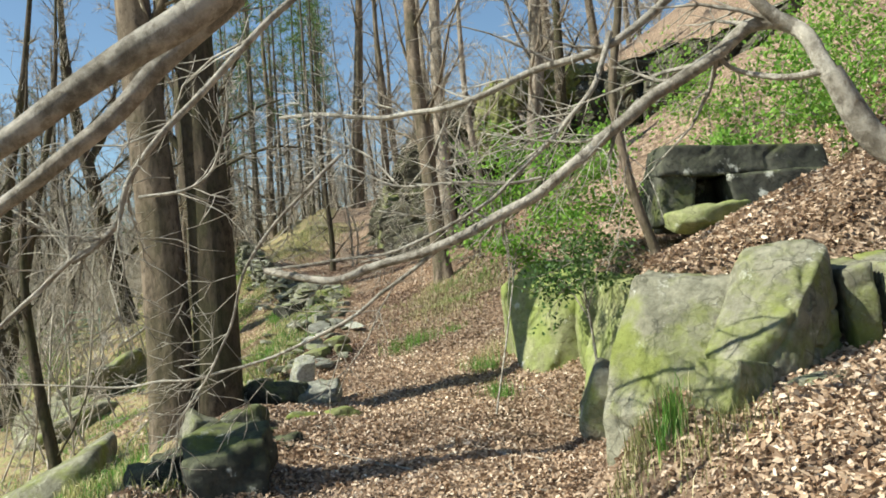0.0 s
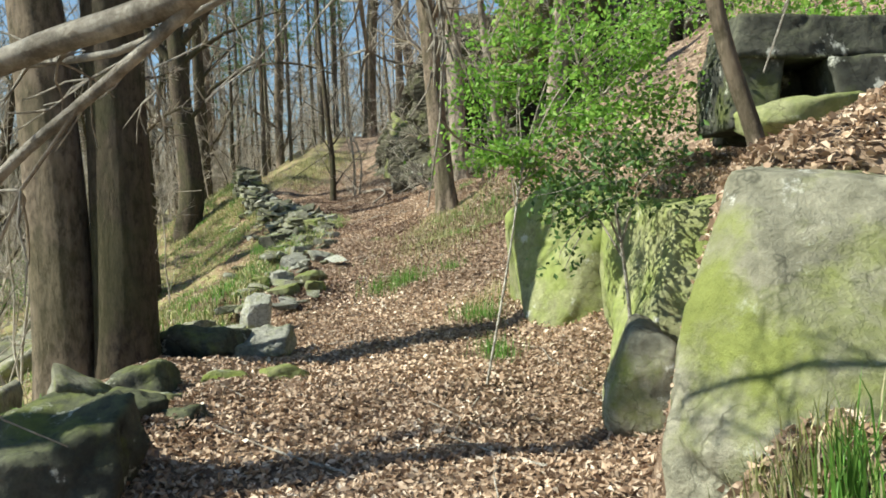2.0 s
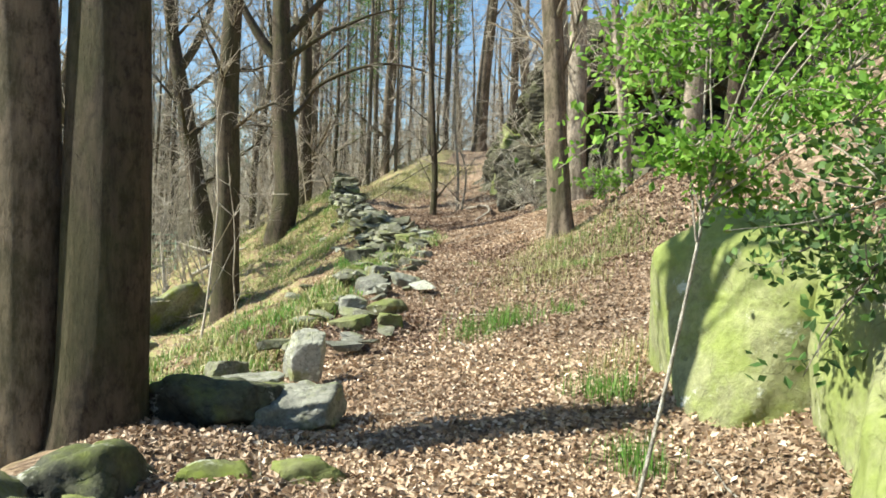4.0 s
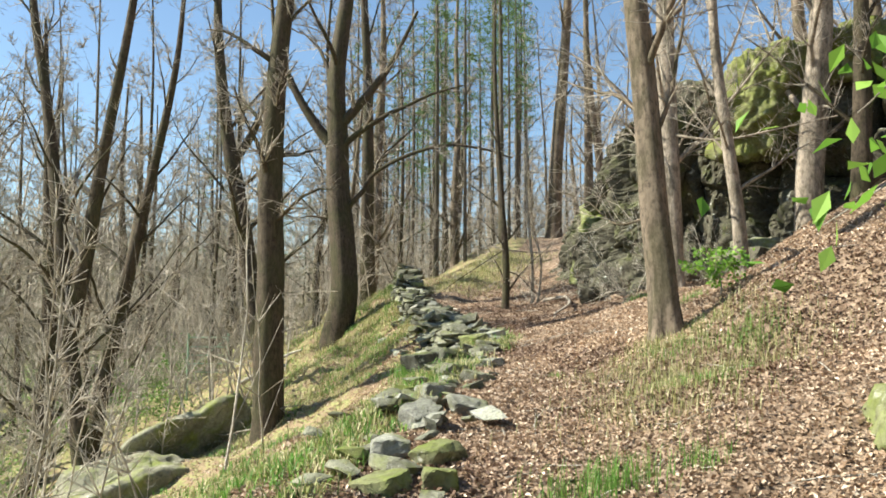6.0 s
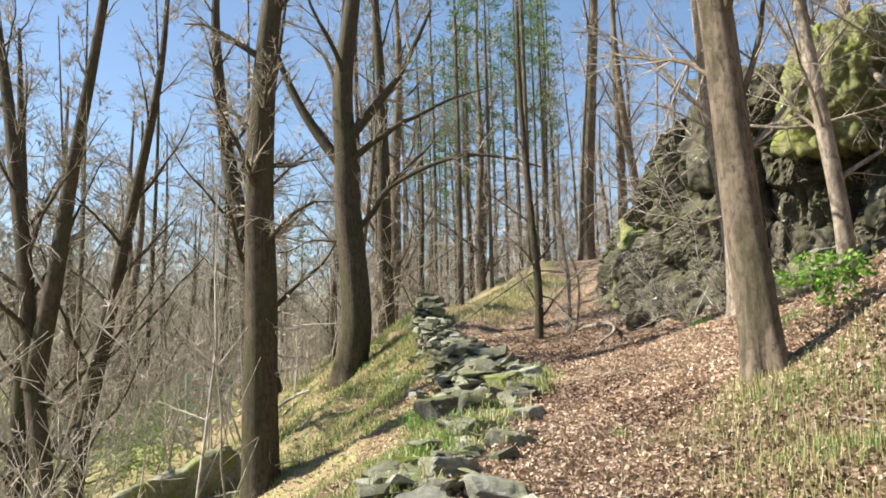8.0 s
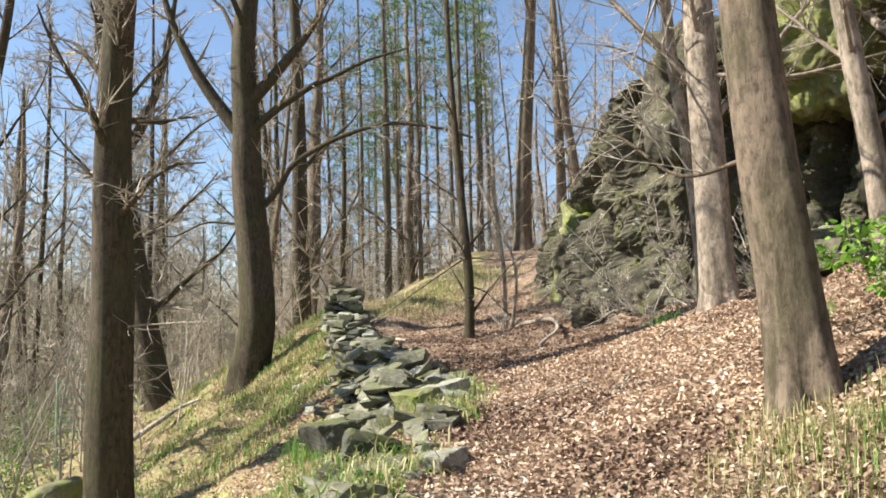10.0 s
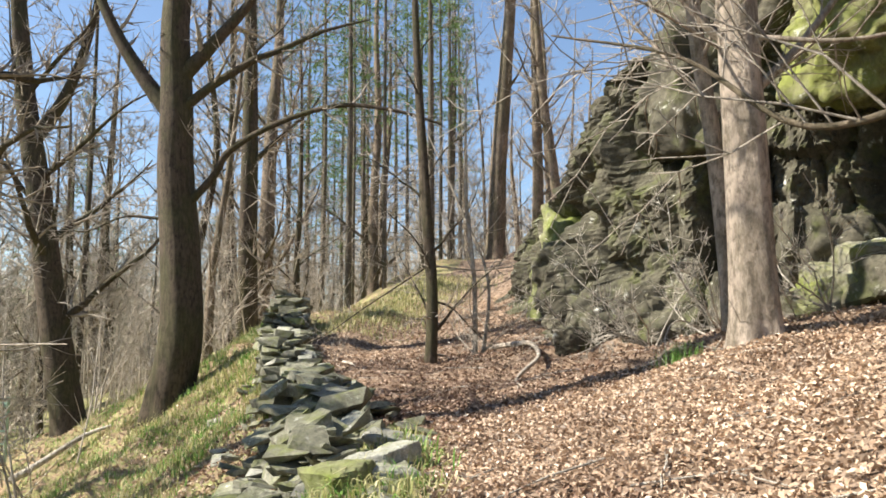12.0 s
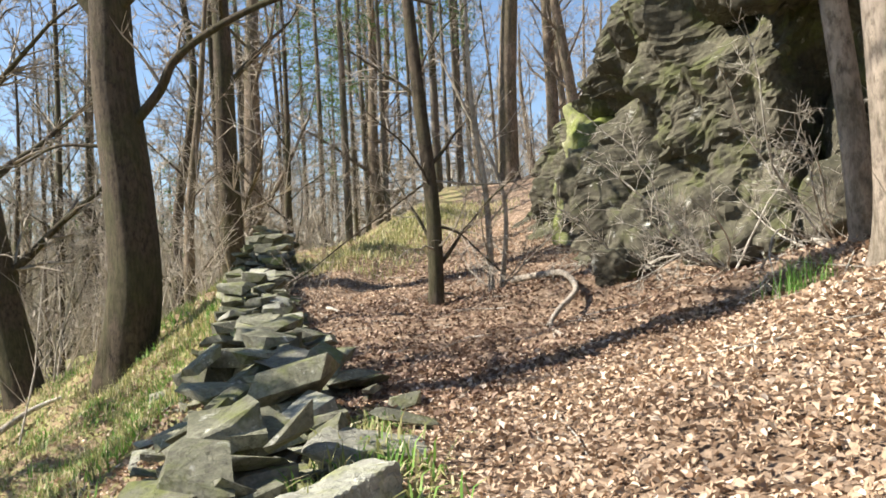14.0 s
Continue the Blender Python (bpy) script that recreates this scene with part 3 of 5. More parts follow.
class Tubes:
    """Tapered tubes, gathered into one mesh."""

    def __init__(self):
        self.v, self.f, self.n = [], [], 0

    def add(self, pts, radii, sides=6, flare=0.0, seed=0):
        pts, radii = np.asarray(pts, float), np.asarray(radii, float)
        t = np.gradient(pts, axis=0)
        t /= np.linalg.norm(t, axis=1)[:, None] + 1e-9
        ref = np.array((0.0, 0.0, 1.0)) if abs(t[0, 2]) < .8 else np.array((1.0, 0.0, 0.0))
        u = np.cross(t, ref)
        u /= np.linalg.norm(u, axis=1)[:, None] + 1e-9
        w = np.cross(t, u)
        a = np.linspace(0, 2 * math.pi, sides, endpoint=False)
        k = len(pts)
        r = np.repeat(radii[:, None], sides, 1)
        if flare:
            h = pts[:, 2] - pts[0, 2]
            lobes = .55 + .45 * np.cos(a * 4 + seed) + .3 * np.cos(a * 7 + 2 * seed)
            r = r * (1 + flare * np.exp(-np.maximum(h, 0) / .28)[:, None] * lobes[None, :])
            r = r * (1 + .05 * np.sin(a * 3 + seed)[None, :] + .04 * np.sin(a * 5 + h[:, None] * 1.3))
        ring = pts[:, None, :] + r[:, :, None] * (np.cos(a)[None, :, None] * u[:, None, :] + np.sin(a)[None, :, None] * w[:, None, :])
        self.v.append(ring.reshape(-1, 3))
        i = np.arange(k - 1)[:, None] * sides + np.arange(sides)[None, :]
        j = np.arange(k - 1)[:, None] * sides + (np.arange(sides)[None, :] + 1) % sides
        self.f.append(np.stack([i, j, j + sides, i + sides], 2).reshape(-1, 4) + self.n)
        self.n += k * sides

    def mesh(self, name, mat):
        return fast_mesh(name, np.concatenate(self.v), np.concatenate(self.f), mat)


def wander(rng, p, d, length, n, kink, lift):
    pts, d = [np.array(p, float)], np.array(d, float)
    for _ in range(n):
        d = d + rng.normal(0, kink, 3) + np.array((0, 0, lift))
        d /= np.linalg.norm(d)
        pts.append(pts[-1] + d * length / n)
    return np.array(pts)


def side_way(rng, d, spread_):
    q = rng.normal(0, 1, 3)
    q -= d * (q @ d)
    q /= np.linalg.norm(q) + 1e-9
    w = d * math.cos(spread_) + q * math.sin(spread_)
    return w / np.linalg.norm(w)


def shoots(rng, tubes, line, r, count, length, depth, kink=.16, lift=.03, start=.15, angle=(.5, 1.1), thin=.004, bends=4):
    """Side shoots along a branch, and theirs in turn."""
    n = len(line)
    for _ in range(count):
        s = rng.uniform(start, 1.0)
        i = min(int(s * (n - 1)), n - 2)
        d = line[i + 1] - line[i]
        d /= np.linalg.norm(d) + 1e-9
        L = length * rng.uniform(.5, 1.15) * (1.15 - .6 * s)
        pts = wander(rng, line[i], side_way(rng, d, rng.uniform(*angle)), L, bends if depth else max(bends - 1, 1), kink, lift)
        rr = max(r * (1 - .75 * s) * .5, thin)
        tubes.add(pts, np.linspace(rr, thin * .5, len(pts)), 4 if rr > .025 and bends > 3 else 3)
        if depth:
            shoots(rng, tubes, pts, rr, 9 if bends < 3 else 6, L * .5, depth - 1, kink * 1.2, lift, .2, angle, thin, bends)


def make_tree(name, base, knots, r0, seed, bark, label, limbs=9, low=.35, limb_len=3.2, twig_depth=2, per_limb=7, flare=.7, sides=14, given=(), rise=.55, wilt=.03, group="", taper=.85, snags=0, bends=3, thin=.005, deep=.25):
    """knots: places of the trunk above the base, relative to it; given: limbs by their own lines and thickness."""
    rng = np.random.default_rng(seed)
    root = new(name)
    root.location = base
    tagged(root, label, "tree", group)
    line = smooth_line([(0, 0, -deep), (0, 0, 0)] + list(knots), 9)
    H = line[-1][2]
    rad = r0 * (1 - taper * np.clip(line[:, 2] / H, 0, 1) ** 1.15)
    t = Tubes()
    t.add(line, rad, sides, flare, seed)
    part("trunk", t.mesh("trunk", bark), root)
    twigs = Tubes()
    for knots_, r in given:
        g = Tubes()
        l = smooth_line(knots_, 6)
        g.add(l, np.linspace(r, r * .25, len(l)), 8)
        part("limb", g.mesh("limb", bark), root)
        shoots(rng, twigs, l, r, 14, 1.2, 1, start=.2)
    limbs = limbs + (4 if bends > 2 and limbs > 6 else 0)
    per_limb = per_limb + (2 if bends > 2 and limbs > 6 else 0)
    for k in range(limbs):
        s = low + (1 - low) * (k + rng.uniform(0, .8)) / limbs
        i = min(int(s * (len(line) - 1)), len(line) - 2)
        az = k * 2.4 + rng.uniform(-.5, .5)
        up = rise + .5 * s + rng.uniform(-.15, .15)
        d = np.array((math.cos(az) * math.cos(up), math.sin(az) * math.cos(up), math.sin(up)))
        L = limb_len * (1.25 - .8 * s) * rng.uniform(.75, 1.2)
        r = rad[i] * rng.uniform(.2, .36)
        pts = wander(rng, line[i], d, L, 9, .1, wilt)
        g = Tubes()
        g.add(pts, np.linspace(r, r * .15, len(pts)), 7 if bends > 2 else 5)
        part("limb", g.mesh("limb", bark), root)
        shoots(rng, twigs, pts, r, per_limb, L * .45, twig_depth - 1, bends=bends, thin=thin)
    for _ in range(snags):
        i = int(rng.uniform(.12, .6) * len(line))
        az = rng.uniform(0, 6.28)
        d = np.array((math.cos(az), math.sin(az), rng.uniform(-.25, .2)))
        pts = wander(rng, line[i], d, rng.uniform(.6, 1.8), 6, .16, -.02)
        twigs.add(pts, np.linspace(.016, .004, len(pts)), 4)
        shoots(rng, twigs, pts, .014, 8, .6, 0)
    if twigs.n:
        part("crown", twigs.mesh("crown", TWIG_BARK), root, kind="stuff")
    return root


# trees beside the path
# Twin trunks: darker bark on this one puts the other's shade into colour.
make_tree("tree", stand(-2.5, 9.05), [(.02, 0, 2), (-.05, .1, 5), (.1, .2, 9), (0, .4, 13)], .25, 1, OAK_BARK, "thick trunk beside the path, its dark bark partly shade", limbs=7, low=.55, limb_len=3.5, flare=.6, sides=20)
make_tree("tree", stand(-2.97, 8.98), [(-.02, 0, 2), (-.2, 0, 5), (-.5, .2, 9), (-.9, .3, 13)], .25, 2, BEECH_BARK, "thick grey trunk grown close to another", limbs=7, low=.55, limb_len=3.5, flare=.4, sides=20)
make_tree("tree", stand(-5.3, 11.3), [(-.25, 0, 1.6), (-.4, .1, 3.2), (-.3, .3, 6)], .09, 3, OAK_BARK, "slim young tree on the lower bank", limbs=5, limb_len=1.6, flare=.3, sides=8, twig_depth=1)
make_tree("tree", stand(-8.6, 29.08), [(.2, 0, 1.2), (.15, 0, 2.6), (-.02, 0, 4.2), (-.05, 0, 5.4), (-.1, 0, 7.5), (.2, .2, 11), (.1, .3, 15)], .40, 4, OAK_BARK, "big dark oak with a flared foot on the bank", limbs=6, low=.6, limb_len=5, flare=.9, sides=22, deep=.6,
          given=((((-.1, 0, 5.2), (-.7, -.1, 6.0), (-1.3, -.2, 7.0), (-1.9, -.2, 8.4), (-2.2, 0, 10)), .17), (((.1, 0, 3.4), (.7, 0, 4.0), (1.1, -.1, 4.5), (2.1, -.2, 4.95), (3.2, -.3, 5.15), (4.2, -.3, 5.0), (5.0, -.4, 4.7)), .085), (((.1, 0, 6.0), (.7, .1, 6.7), (1.4, .2, 7.6), (2.2, .3, 9.2)), .16), (((-.3, 0, 3.3), (-1.0, 0, 3.35), (-1.7, 0, 3.1), (-2.3, .1, 3.2)), .03)))
make_tree("tree", stand(-11.7, 31.0), [(-.5, 0, 2.4), (-1.0, 0, 5), (-1.5, 0, 7.5), (-1.9, 0, 11), (-2, .4, 15)], .33, 5, OAK_BARK, "dark leaning tree on the lower bank", limbs=12, low=.3, limb_len=4, snags=6, per_limb=14, sides=16, given=((((-1.2, 0, 6.2), (-.6, .2, 7.3), (-.2, .4, 9), (.2, .5, 12)), .16),))
make_tree("tree", stand(-10.4, 37), [(-.05, 0, 4), (-.1, 0, 9), (-.3, 0, 13), (-.3, 0, 18)], .30, 6, OAK_BARK, "straight brown trunk behind the stone wall", limbs=9, low=.45, limb_len=4, per_limb=10, sides=14, snags=2)
make_tree("tree", stand(-11.1, 36), [(.1, 0, 3), (.5, 0, 6), (.9, 0, 10)], .14, 7, BEECH_BARK, "slender leaning tree behind the wall", limbs=7, limb_len=2.5, sides=9, snags=3)
make_tree("sapling", stand(-3.6, 27.56), [(.02, 0, 1.2), (-.1, 0, 3), (-.25, 0, 6), (-.2, 0, 10)], .095, 8, OAK_BARK, "slender young tree in the middle of the hollow", limbs=9, low=.3, limb_len=1.8, flare=.8, sides=10, snags=7,
          given=((((0, 0, 1.0), (.3, 0, .9), (.6, 0, .6), (.85, 0, .35)), .02), (((0, 0, 1.55), (-.4, 0, 1.3), (-1.0, -.1, .9), (-1.6, -.1, .5), (-2.0, -.2, .3)), .016)))
make_tree("sapling", stand(-2.95, 27.75), [(.0, 0, 1.2), (-.12, 0, 2.6), (-.1, 0, 5)], .045, 9, TWIG_BARK, "thin sapling with bare twigs", limbs=7, low=.2, limb_len=1.5, flare=.3, sides=7, twig_depth=1)
make_tree("sapling", stand(-2.85, 27.85), [(.1, 0, 1.2), (-.35, 0, 2.4), (-.95, 0, 3.8)], .035, 10, TWIG_BARK, "thin leaning sapling with bare twigs", limbs=6, low=.2, limb_len=1.3, flare=.3, sides=7, twig_depth=1)
make_tree("tree", stand(-4.5, 47), [(.2, 0, 4), (.7, 0, 10), (1.0, 0, 16), (1.2, 0, 20)], .36, 11, BEECH_BARK, "tall pale beech at the top of the path", limbs=9, low=.5, limb_len=4, per_limb=10, sides=14)
make_tree("tree", stand(-2.9, 48), [(.05, 0, 4), (.0, 0, 10), (.1, 0, 18)], .24, 12, BEECH_BARK, "tall straight tree at the top of the path", limbs=9, low=.4, limb_len=3.5, per_limb=10, sides=12)
make_tree("tree", stand(-1.9, 45), [(-.3, 0, 3), (-.7, 0, 7), (-1.0, 0, 15)], .2, 13, BEECH_BARK, "slim tree leaning over the top of the path", limbs=9, low=.4, limb_len=3.5, per_limb=10, sides=12)
make_tree("tree", stand(.2, 24.2), [(-.03, 0, 1), (-.12, 0, 2.3), (-.28, 0, 4), (-.4, .1, 8), (-.3, .1, 12)], .105, 14, PALE_BARK, "slim pale tree leaning beside a beech", limbs=7, low=.5, limb_len=2.6, per_limb=10, sides=12, flare=.3)
make_tree("tree", stand(.27, 23.4), [(.0, 0, 1.2), (-.03, 0, 3), (-.02, .1, 6), (.1, .2, 10), (.1, .3, 16)], .225, 15, PALE_BARK, "beech with pale bark and spreading roots", limbs=8, low=.45, limb_len=4, per_limb=10, sides=22, flare=1.4, snags=3,
          given=((((.05, -.1, 3.15), (.9, -.4, 2.95), (1.8, -.6, 3.05), (2.8, -.8, 3.2)), .03), (((-.1, 0, 3.0), (-.7, -.3, 3.3), (-1.2, -.5, 3.5), (-2.0, -.6, 3.6)), .02)))
make_tree("tree", stand(.02, 17.8), [(-.04, 0, .7), (-.12, 0, 1.6), (-.2, 0, 3), (-.32, 0, 5), (-.3, .2, 9), (-.1, .3, 15)], .185, 16, BEECH_BARK, "leaning beech with ridged brown bark", limbs=8, low=.5, limb_len=4, per_limb=10, sides=24, flare=1.0,
          given=((((-.15, 0, 1.45), (-.6, .3, 1.4), (-1.0, .5, 1.75), (-1.5, .7, 1.95)), .017),))
make_tree("tree", stand(-7.4, 22.3), [(-.02, 0, 1.5), (0, 0, 3.2), (-.06, 0, 5), (.05, 0, 7.4), (.3, .2, 11), (.2, .2, 15)], .31, 17, OAK_BARK, "stout tree on the bank with drooping bare twigs", limbs=12, low=.5, limb_len=2.7, sides=20, flare=.5, rise=.45, wilt=-.05, per_limb=18, snags=10)
make_tree("tree", stand(1.12, 19.7), [(-.04, 0, .9), (-.18, 0, 2.2), (-.3, .1, 4), (-.3, .2, 9)], .1, 18, PALE_BARK, "slim pale tree leaning on the slope", limbs=7, low=.45, limb_len=2.3, per_limb=10, sides=12, flare=.6)
make_tree("tree", stand(2.78, 23.8), [(.0, 0, 1.4), (.15, 0, 3), (.35, 0, 5.2), (.4, .2, 10), (.3, .2, 15)], .27, 19, PALE_BARK, "large beech with buttress roots below the crag", limbs=8, low=.4, limb_len=4, per_limb=10, sides=22, flare=1.1)
make_tree("tree", stand(3.5, 23.3), [(.1, 0, 2), (.2, 0, 5), (.3, .2, 10)], .2, 20, OAK_BARK, "dark trunk below the crag", limbs=6, low=.4, limb_len=3, per_limb=10, sides=14)
make_tree("tree", stand(-11.6, 22.6), [(-.2, 0, 1.2), (-.7, 0, 4.0), (-.9, 0, 5.6), (-1.4, 0, 8.5), (-1.9, 0, 11), (-2.2, 0, 15)], .2, 21, OAK_BARK, "forked dark tree on the lower bank", limbs=12, low=.35, limb_len=3.5, snags=6, per_limb=14, sides=14,
          given=((((-.6, 0, 3.2), (-.2, 0, 5.2), (.1, 0, 7.2), (.6, 0, 10), (1.0, .2, 14)), .2),))
make_tree("tree", stand(-13.3, 25), [(.3, 0, 2), (.9, 0, 4.8), (1.4, 0, 7), (2.0, 0, 10), (2.2, 0, 13)], .2, 22, OAK_BARK, "leaning dark tree on the lower bank", limbs=12, low=.3, limb_len=3.5, snags=6, per_limb=14, sides=14)
make_tree("tree", stand(-14.9, 25), [(.3, 0, 2.5), (.2, 0, 6), (-.4, .2, 12)], .25, 23, OAK_BARK, "dark tree low on the bank", limbs=12, low=.3, limb_len=3.5, snags=6, per_limb=14, sides=14)
make_tree("tree", stand(1.38, 5.35), [(-.1, 0, .35), (-.16, 0, .65), (-.2, .02, 1.1), (-.1, .05, 1.8), (.05, .2, 3.5), (.1, .3, 5)], .032, 24, BEECH_BARK, "thin crooked sapling on the ledge above the boulder", limbs=6, low=.5, limb_len=1.2, per_limb=10, sides=9, flare=.3, twig_depth=1)

make_tree("tree", stand(-5.3, 5.35), [(.0, 0, 2), (-.1, .1, 5), (.1, .2, 9), (0, .3, 13)], .24, 25, OAK_BARK, "stout dark tree on the bank beside the path", limbs=7, low=.5, limb_len=3.5, per_limb=8, sides=14)

# a bare branching tree that overhangs the start of the path
OVER = {
    "main": [(1.63, 3.0, 1.96), (1.45, 3.0, 2.25), (1.37, 3.1, 2.44), (1.24, 3.15, 2.48), (1.09, 3.2, 2.37), (0.82, 3.25, 2.22), (0.57, 3.25, 2.02), (0.27, 3.3, 1.84), (0.02, 3.3, 1.74), (-0.21, 3.35, 1.68), (-0.47, 3.4, 1.63), (-0.74, 3.5, 1.68)],
    "up": [(1.37, 3.1, 2.44), (1.23, 3.1, 2.56), (1.07, 3.1, 2.74)],
    "loop": [(1.43, 3.0, 2.26), (1.32, 3.1, 2.27), (1.2, 3.2, 2.32), (1.1, 3.2, 2.38)],
    "droop": [(0.02, 3.3, 1.74), (-0.19, 3.35, 1.59), (-0.41, 3.4, 1.46), (-0.74, 3.5, 1.32), (-1.08, 3.6, 1.25), (-1.53, 3.7, 1.22), (-2.09, 3.9, 1.26)],
    "upper": [(1.08, 3.6, 2.76), (0.8, 3.6, 2.56), (0.48, 3.7, 2.5), (0.1, 3.8, 2.39), (-0.2, 3.9, 2.37), (-0.5, 4.0, 2.43), (-0.74, 4.1, 2.44)],
    "sub1": [(0.8, 3.6, 2.61), (0.69, 3.5, 2.37), (0.53, 3.5, 2.18), (0.32, 3.5, 1.99), (0.18, 3.5, 1.89), (-0.2, 3.6, 1.74), (-0.78, 3.8, 1.7)],
    "sub2": [(0.45, 3.5, 1.99), (0.3, 3.5, 1.98), (0.07, 3.6, 2.02), (-0.17, 3.7, 2.02), (-0.44, 3.8, 2.17)],
    "sub3": [(-0.17, 3.7, 2.02), (-0.33, 3.8, 2.2), (-0.56, 4.0, 2.33)],
    "sub4": [(-0.38, 3.4, 2.13), (-0.59, 3.4, 1.94), (-0.79, 3.4, 1.71), (-0.88, 3.4, 1.44), (-1.02, 3.4, 1.22), (-1.13, 3.4, 1.08)],
    "sub5": [(0.83, 3.3, 2.26), (0.65, 3.4, 2.12), (0.46, 3.5, 2.15), (0.21, 3.6, 2.22)],
    "l1": [(-0.96, 1.7, 1.89), (-0.89, 1.7, 1.93), (-0.74, 1.72, 2.04), (-0.54, 1.75, 2.17), (-0.4, 1.8, 2.31)],
    "l2": [(-1.08, 1.9, 1.78), (-1.0, 1.9, 1.83), (-0.79, 1.9, 1.98), (-0.61, 1.95, 2.17), (-0.45, 2.0, 2.32)],
    "l3": [(-1.4, 2.5, 1.48), (-1.33, 2.5, 1.54), (-1.14, 2.5, 1.7), (-0.97, 2.5, 1.82), (-0.88, 2.5, 2.01), (-0.64, 2.55, 2.28), (-0.41, 2.6, 2.52), (-0.26, 2.6, 2.64)],
    "l4": [(-0.97, 2.5, 1.82), (-1.1, 2.5, 1.72), (-1.11, 2.5, 1.83), (-1.13, 2.5, 1.96)],
    "l5": [(-1.25, 3.5, 2.03), (-1.05, 3.5, 2.05), (-0.93, 3.5, 2.15), (-0.86, 3.5, 2.36), (-0.86, 3.5, 2.48)],
}
THICK = {"main": .034, "up": .03, "loop": .016, "droop": .009, "upper": .02, "sub1": .013, "sub2": .008, "sub3": .005, "sub4": .008, "sub5": .007, "l1": .042, "l2": .03, "l3": .013, "l4": .009, "l5": .008}


def overhanging_tree():
    rng = np.random.default_rng(77)
    root = new("overhanging_tree")
    root.location = stand(2.9, 2.6)
    tagged(root, "bare pale-barked tree with long branches over the path", "tree")
    o = np.array(root.location)
    t = Tubes()
    l = smooth_line([(2.9, 2.6, o[2] - .2), (2.85, 2.65, o[2] + .3), (2.5, 2.8, 1.95), (2.0, 2.9, 1.8), (1.63, 3.0, 1.96), (1.45, 3.0, 2.25)], 8) - o
    t.add(l, np.linspace(.11, .04, len(l)), 12)
    part("trunk", t.mesh("trunk", PALE_BRANCH), root)
    t = Tubes()
    l = smooth_line([(2.85, 2.65, o[2] + .3), (2.4, 2.3, 3.0), (1.2, 2.0, 3.3), (.2, 1.9, 2.9), (-.4, 1.85, 2.36)], 8) - o
    t.add(l, np.linspace(.09, .045, len(l)), 10)
    part("limb", t.mesh("limb", PALE_BRANCH), root)
    twigs = Tubes()
    for k, line in OVER.items():
        line = line[::-1] if k in ("l1", "l2", "l3") else line
        l = smooth_line(line, 8) - o
        l = l + .012 * np.stack([bumps(l * 6, 3), bumps(l * 6, 4), bumps(l * 6, 5)], 1)
        g = Tubes()
        r = THICK[k]
        g.add(l, np.linspace(r, r * .42, len(l)), 9)
        part("branch", g.mesh("branch", PALE_BRANCH), root)
        if k not in ("up", "l1", "l2", "loop"):
            shoots(rng, twigs, l, r, 13, .65, 1, kink=.2, lift=-.01, thin=.0024)
    part("crown", twigs.mesh("crown", PALE_BRANCH), root, kind="stuff")


overhanging_tree()

# ---- woods further off ----


def plain_tree(seed, H, r, bark, limbs, limb_len):
    rng = np.random.default_rng(seed)
    lean = rng.normal(0, .035 * H, 2)
    knots = [(lean[0] * s + rng.normal(0, .12), lean[1] * s + rng.normal(0, .12), H * s) for s in (.2, .45, .7, 1)]
    return make_tree("tree", (0, 0, -60), knots, r, seed, bark, "bare woodland tree in early spring", limbs=limbs, low=.2, limb_len=limb_len, twig_depth=2, per_limb=11, sides=6, flare=.3, group="bare woodland trees", snags=6, bends=2, thin=.011)


def plant(kinds, spots, seed, lo=.8, hi=1.25):
    rng = np.random.default_rng(seed)
    for n, (x, y) in enumerate(spots):
        k = kinds[n % len(kinds)]
        s = rng.uniform(lo, hi)
        m = Matrix.Translation(stand(x, y, .15)) @ Matrix.Rotation(rng.uniform(0, 6.28), 4, "Z") @ Matrix.Scale(s, 4)
        if n < len(kinds):
            k.matrix_basis = m
        else:
            copy_thing(k, m)


def scatter(seed, n, x0, x1, y0, y1, gap, keep):
    rng = np.random.default_rng(seed)
    out = []
    for _ in range(n * 30):
        p = (rng.uniform(x0, x1), rng.uniform(y0, y1))
        if keep(*p) and all((p[0] - q[0]) ** 2 + (p[1] - q[1]) ** 2 > gap * gap for q in out):
            out.append(p)
            if len(out) == n:
                break
    return out


kinds = [plain_tree(500 + i, 13 + i % 3 * 2, (.13, .2, .1, .26, .16, .12)[i], (OAK_BARK, BEECH_BARK)[i % 2], 12, 4.4) for i in range(6)]
spots = scatter(1, 50, -75, -14.5, 8, 95, 2.6, lambda x, y: y > 24 or x < -18)
spots += scatter(8, 34, -36, -15, 24, 62, 2.4, lambda x, y: True)
spots += scatter(2, 18, -14, 0, 54, 95, 2.2, lambda x, y: True)
spots += scatter(3, 6, -15, -8, 38, 54, 1.8, lambda x, y: x < -8.5)
spots += scatter(4, 26, 1.5, 34, 5, 75, 2.6, lambda x, y: x > 4.5 + .0 * y and (y > 29 or x > 7) or y > 34)
# Unseen trees behind the start, added for the shade they cast.
spots += scatter(5, 5, -25, 20, -30, -6, 4, lambda x, y: True)
plant(kinds, spots, 9)


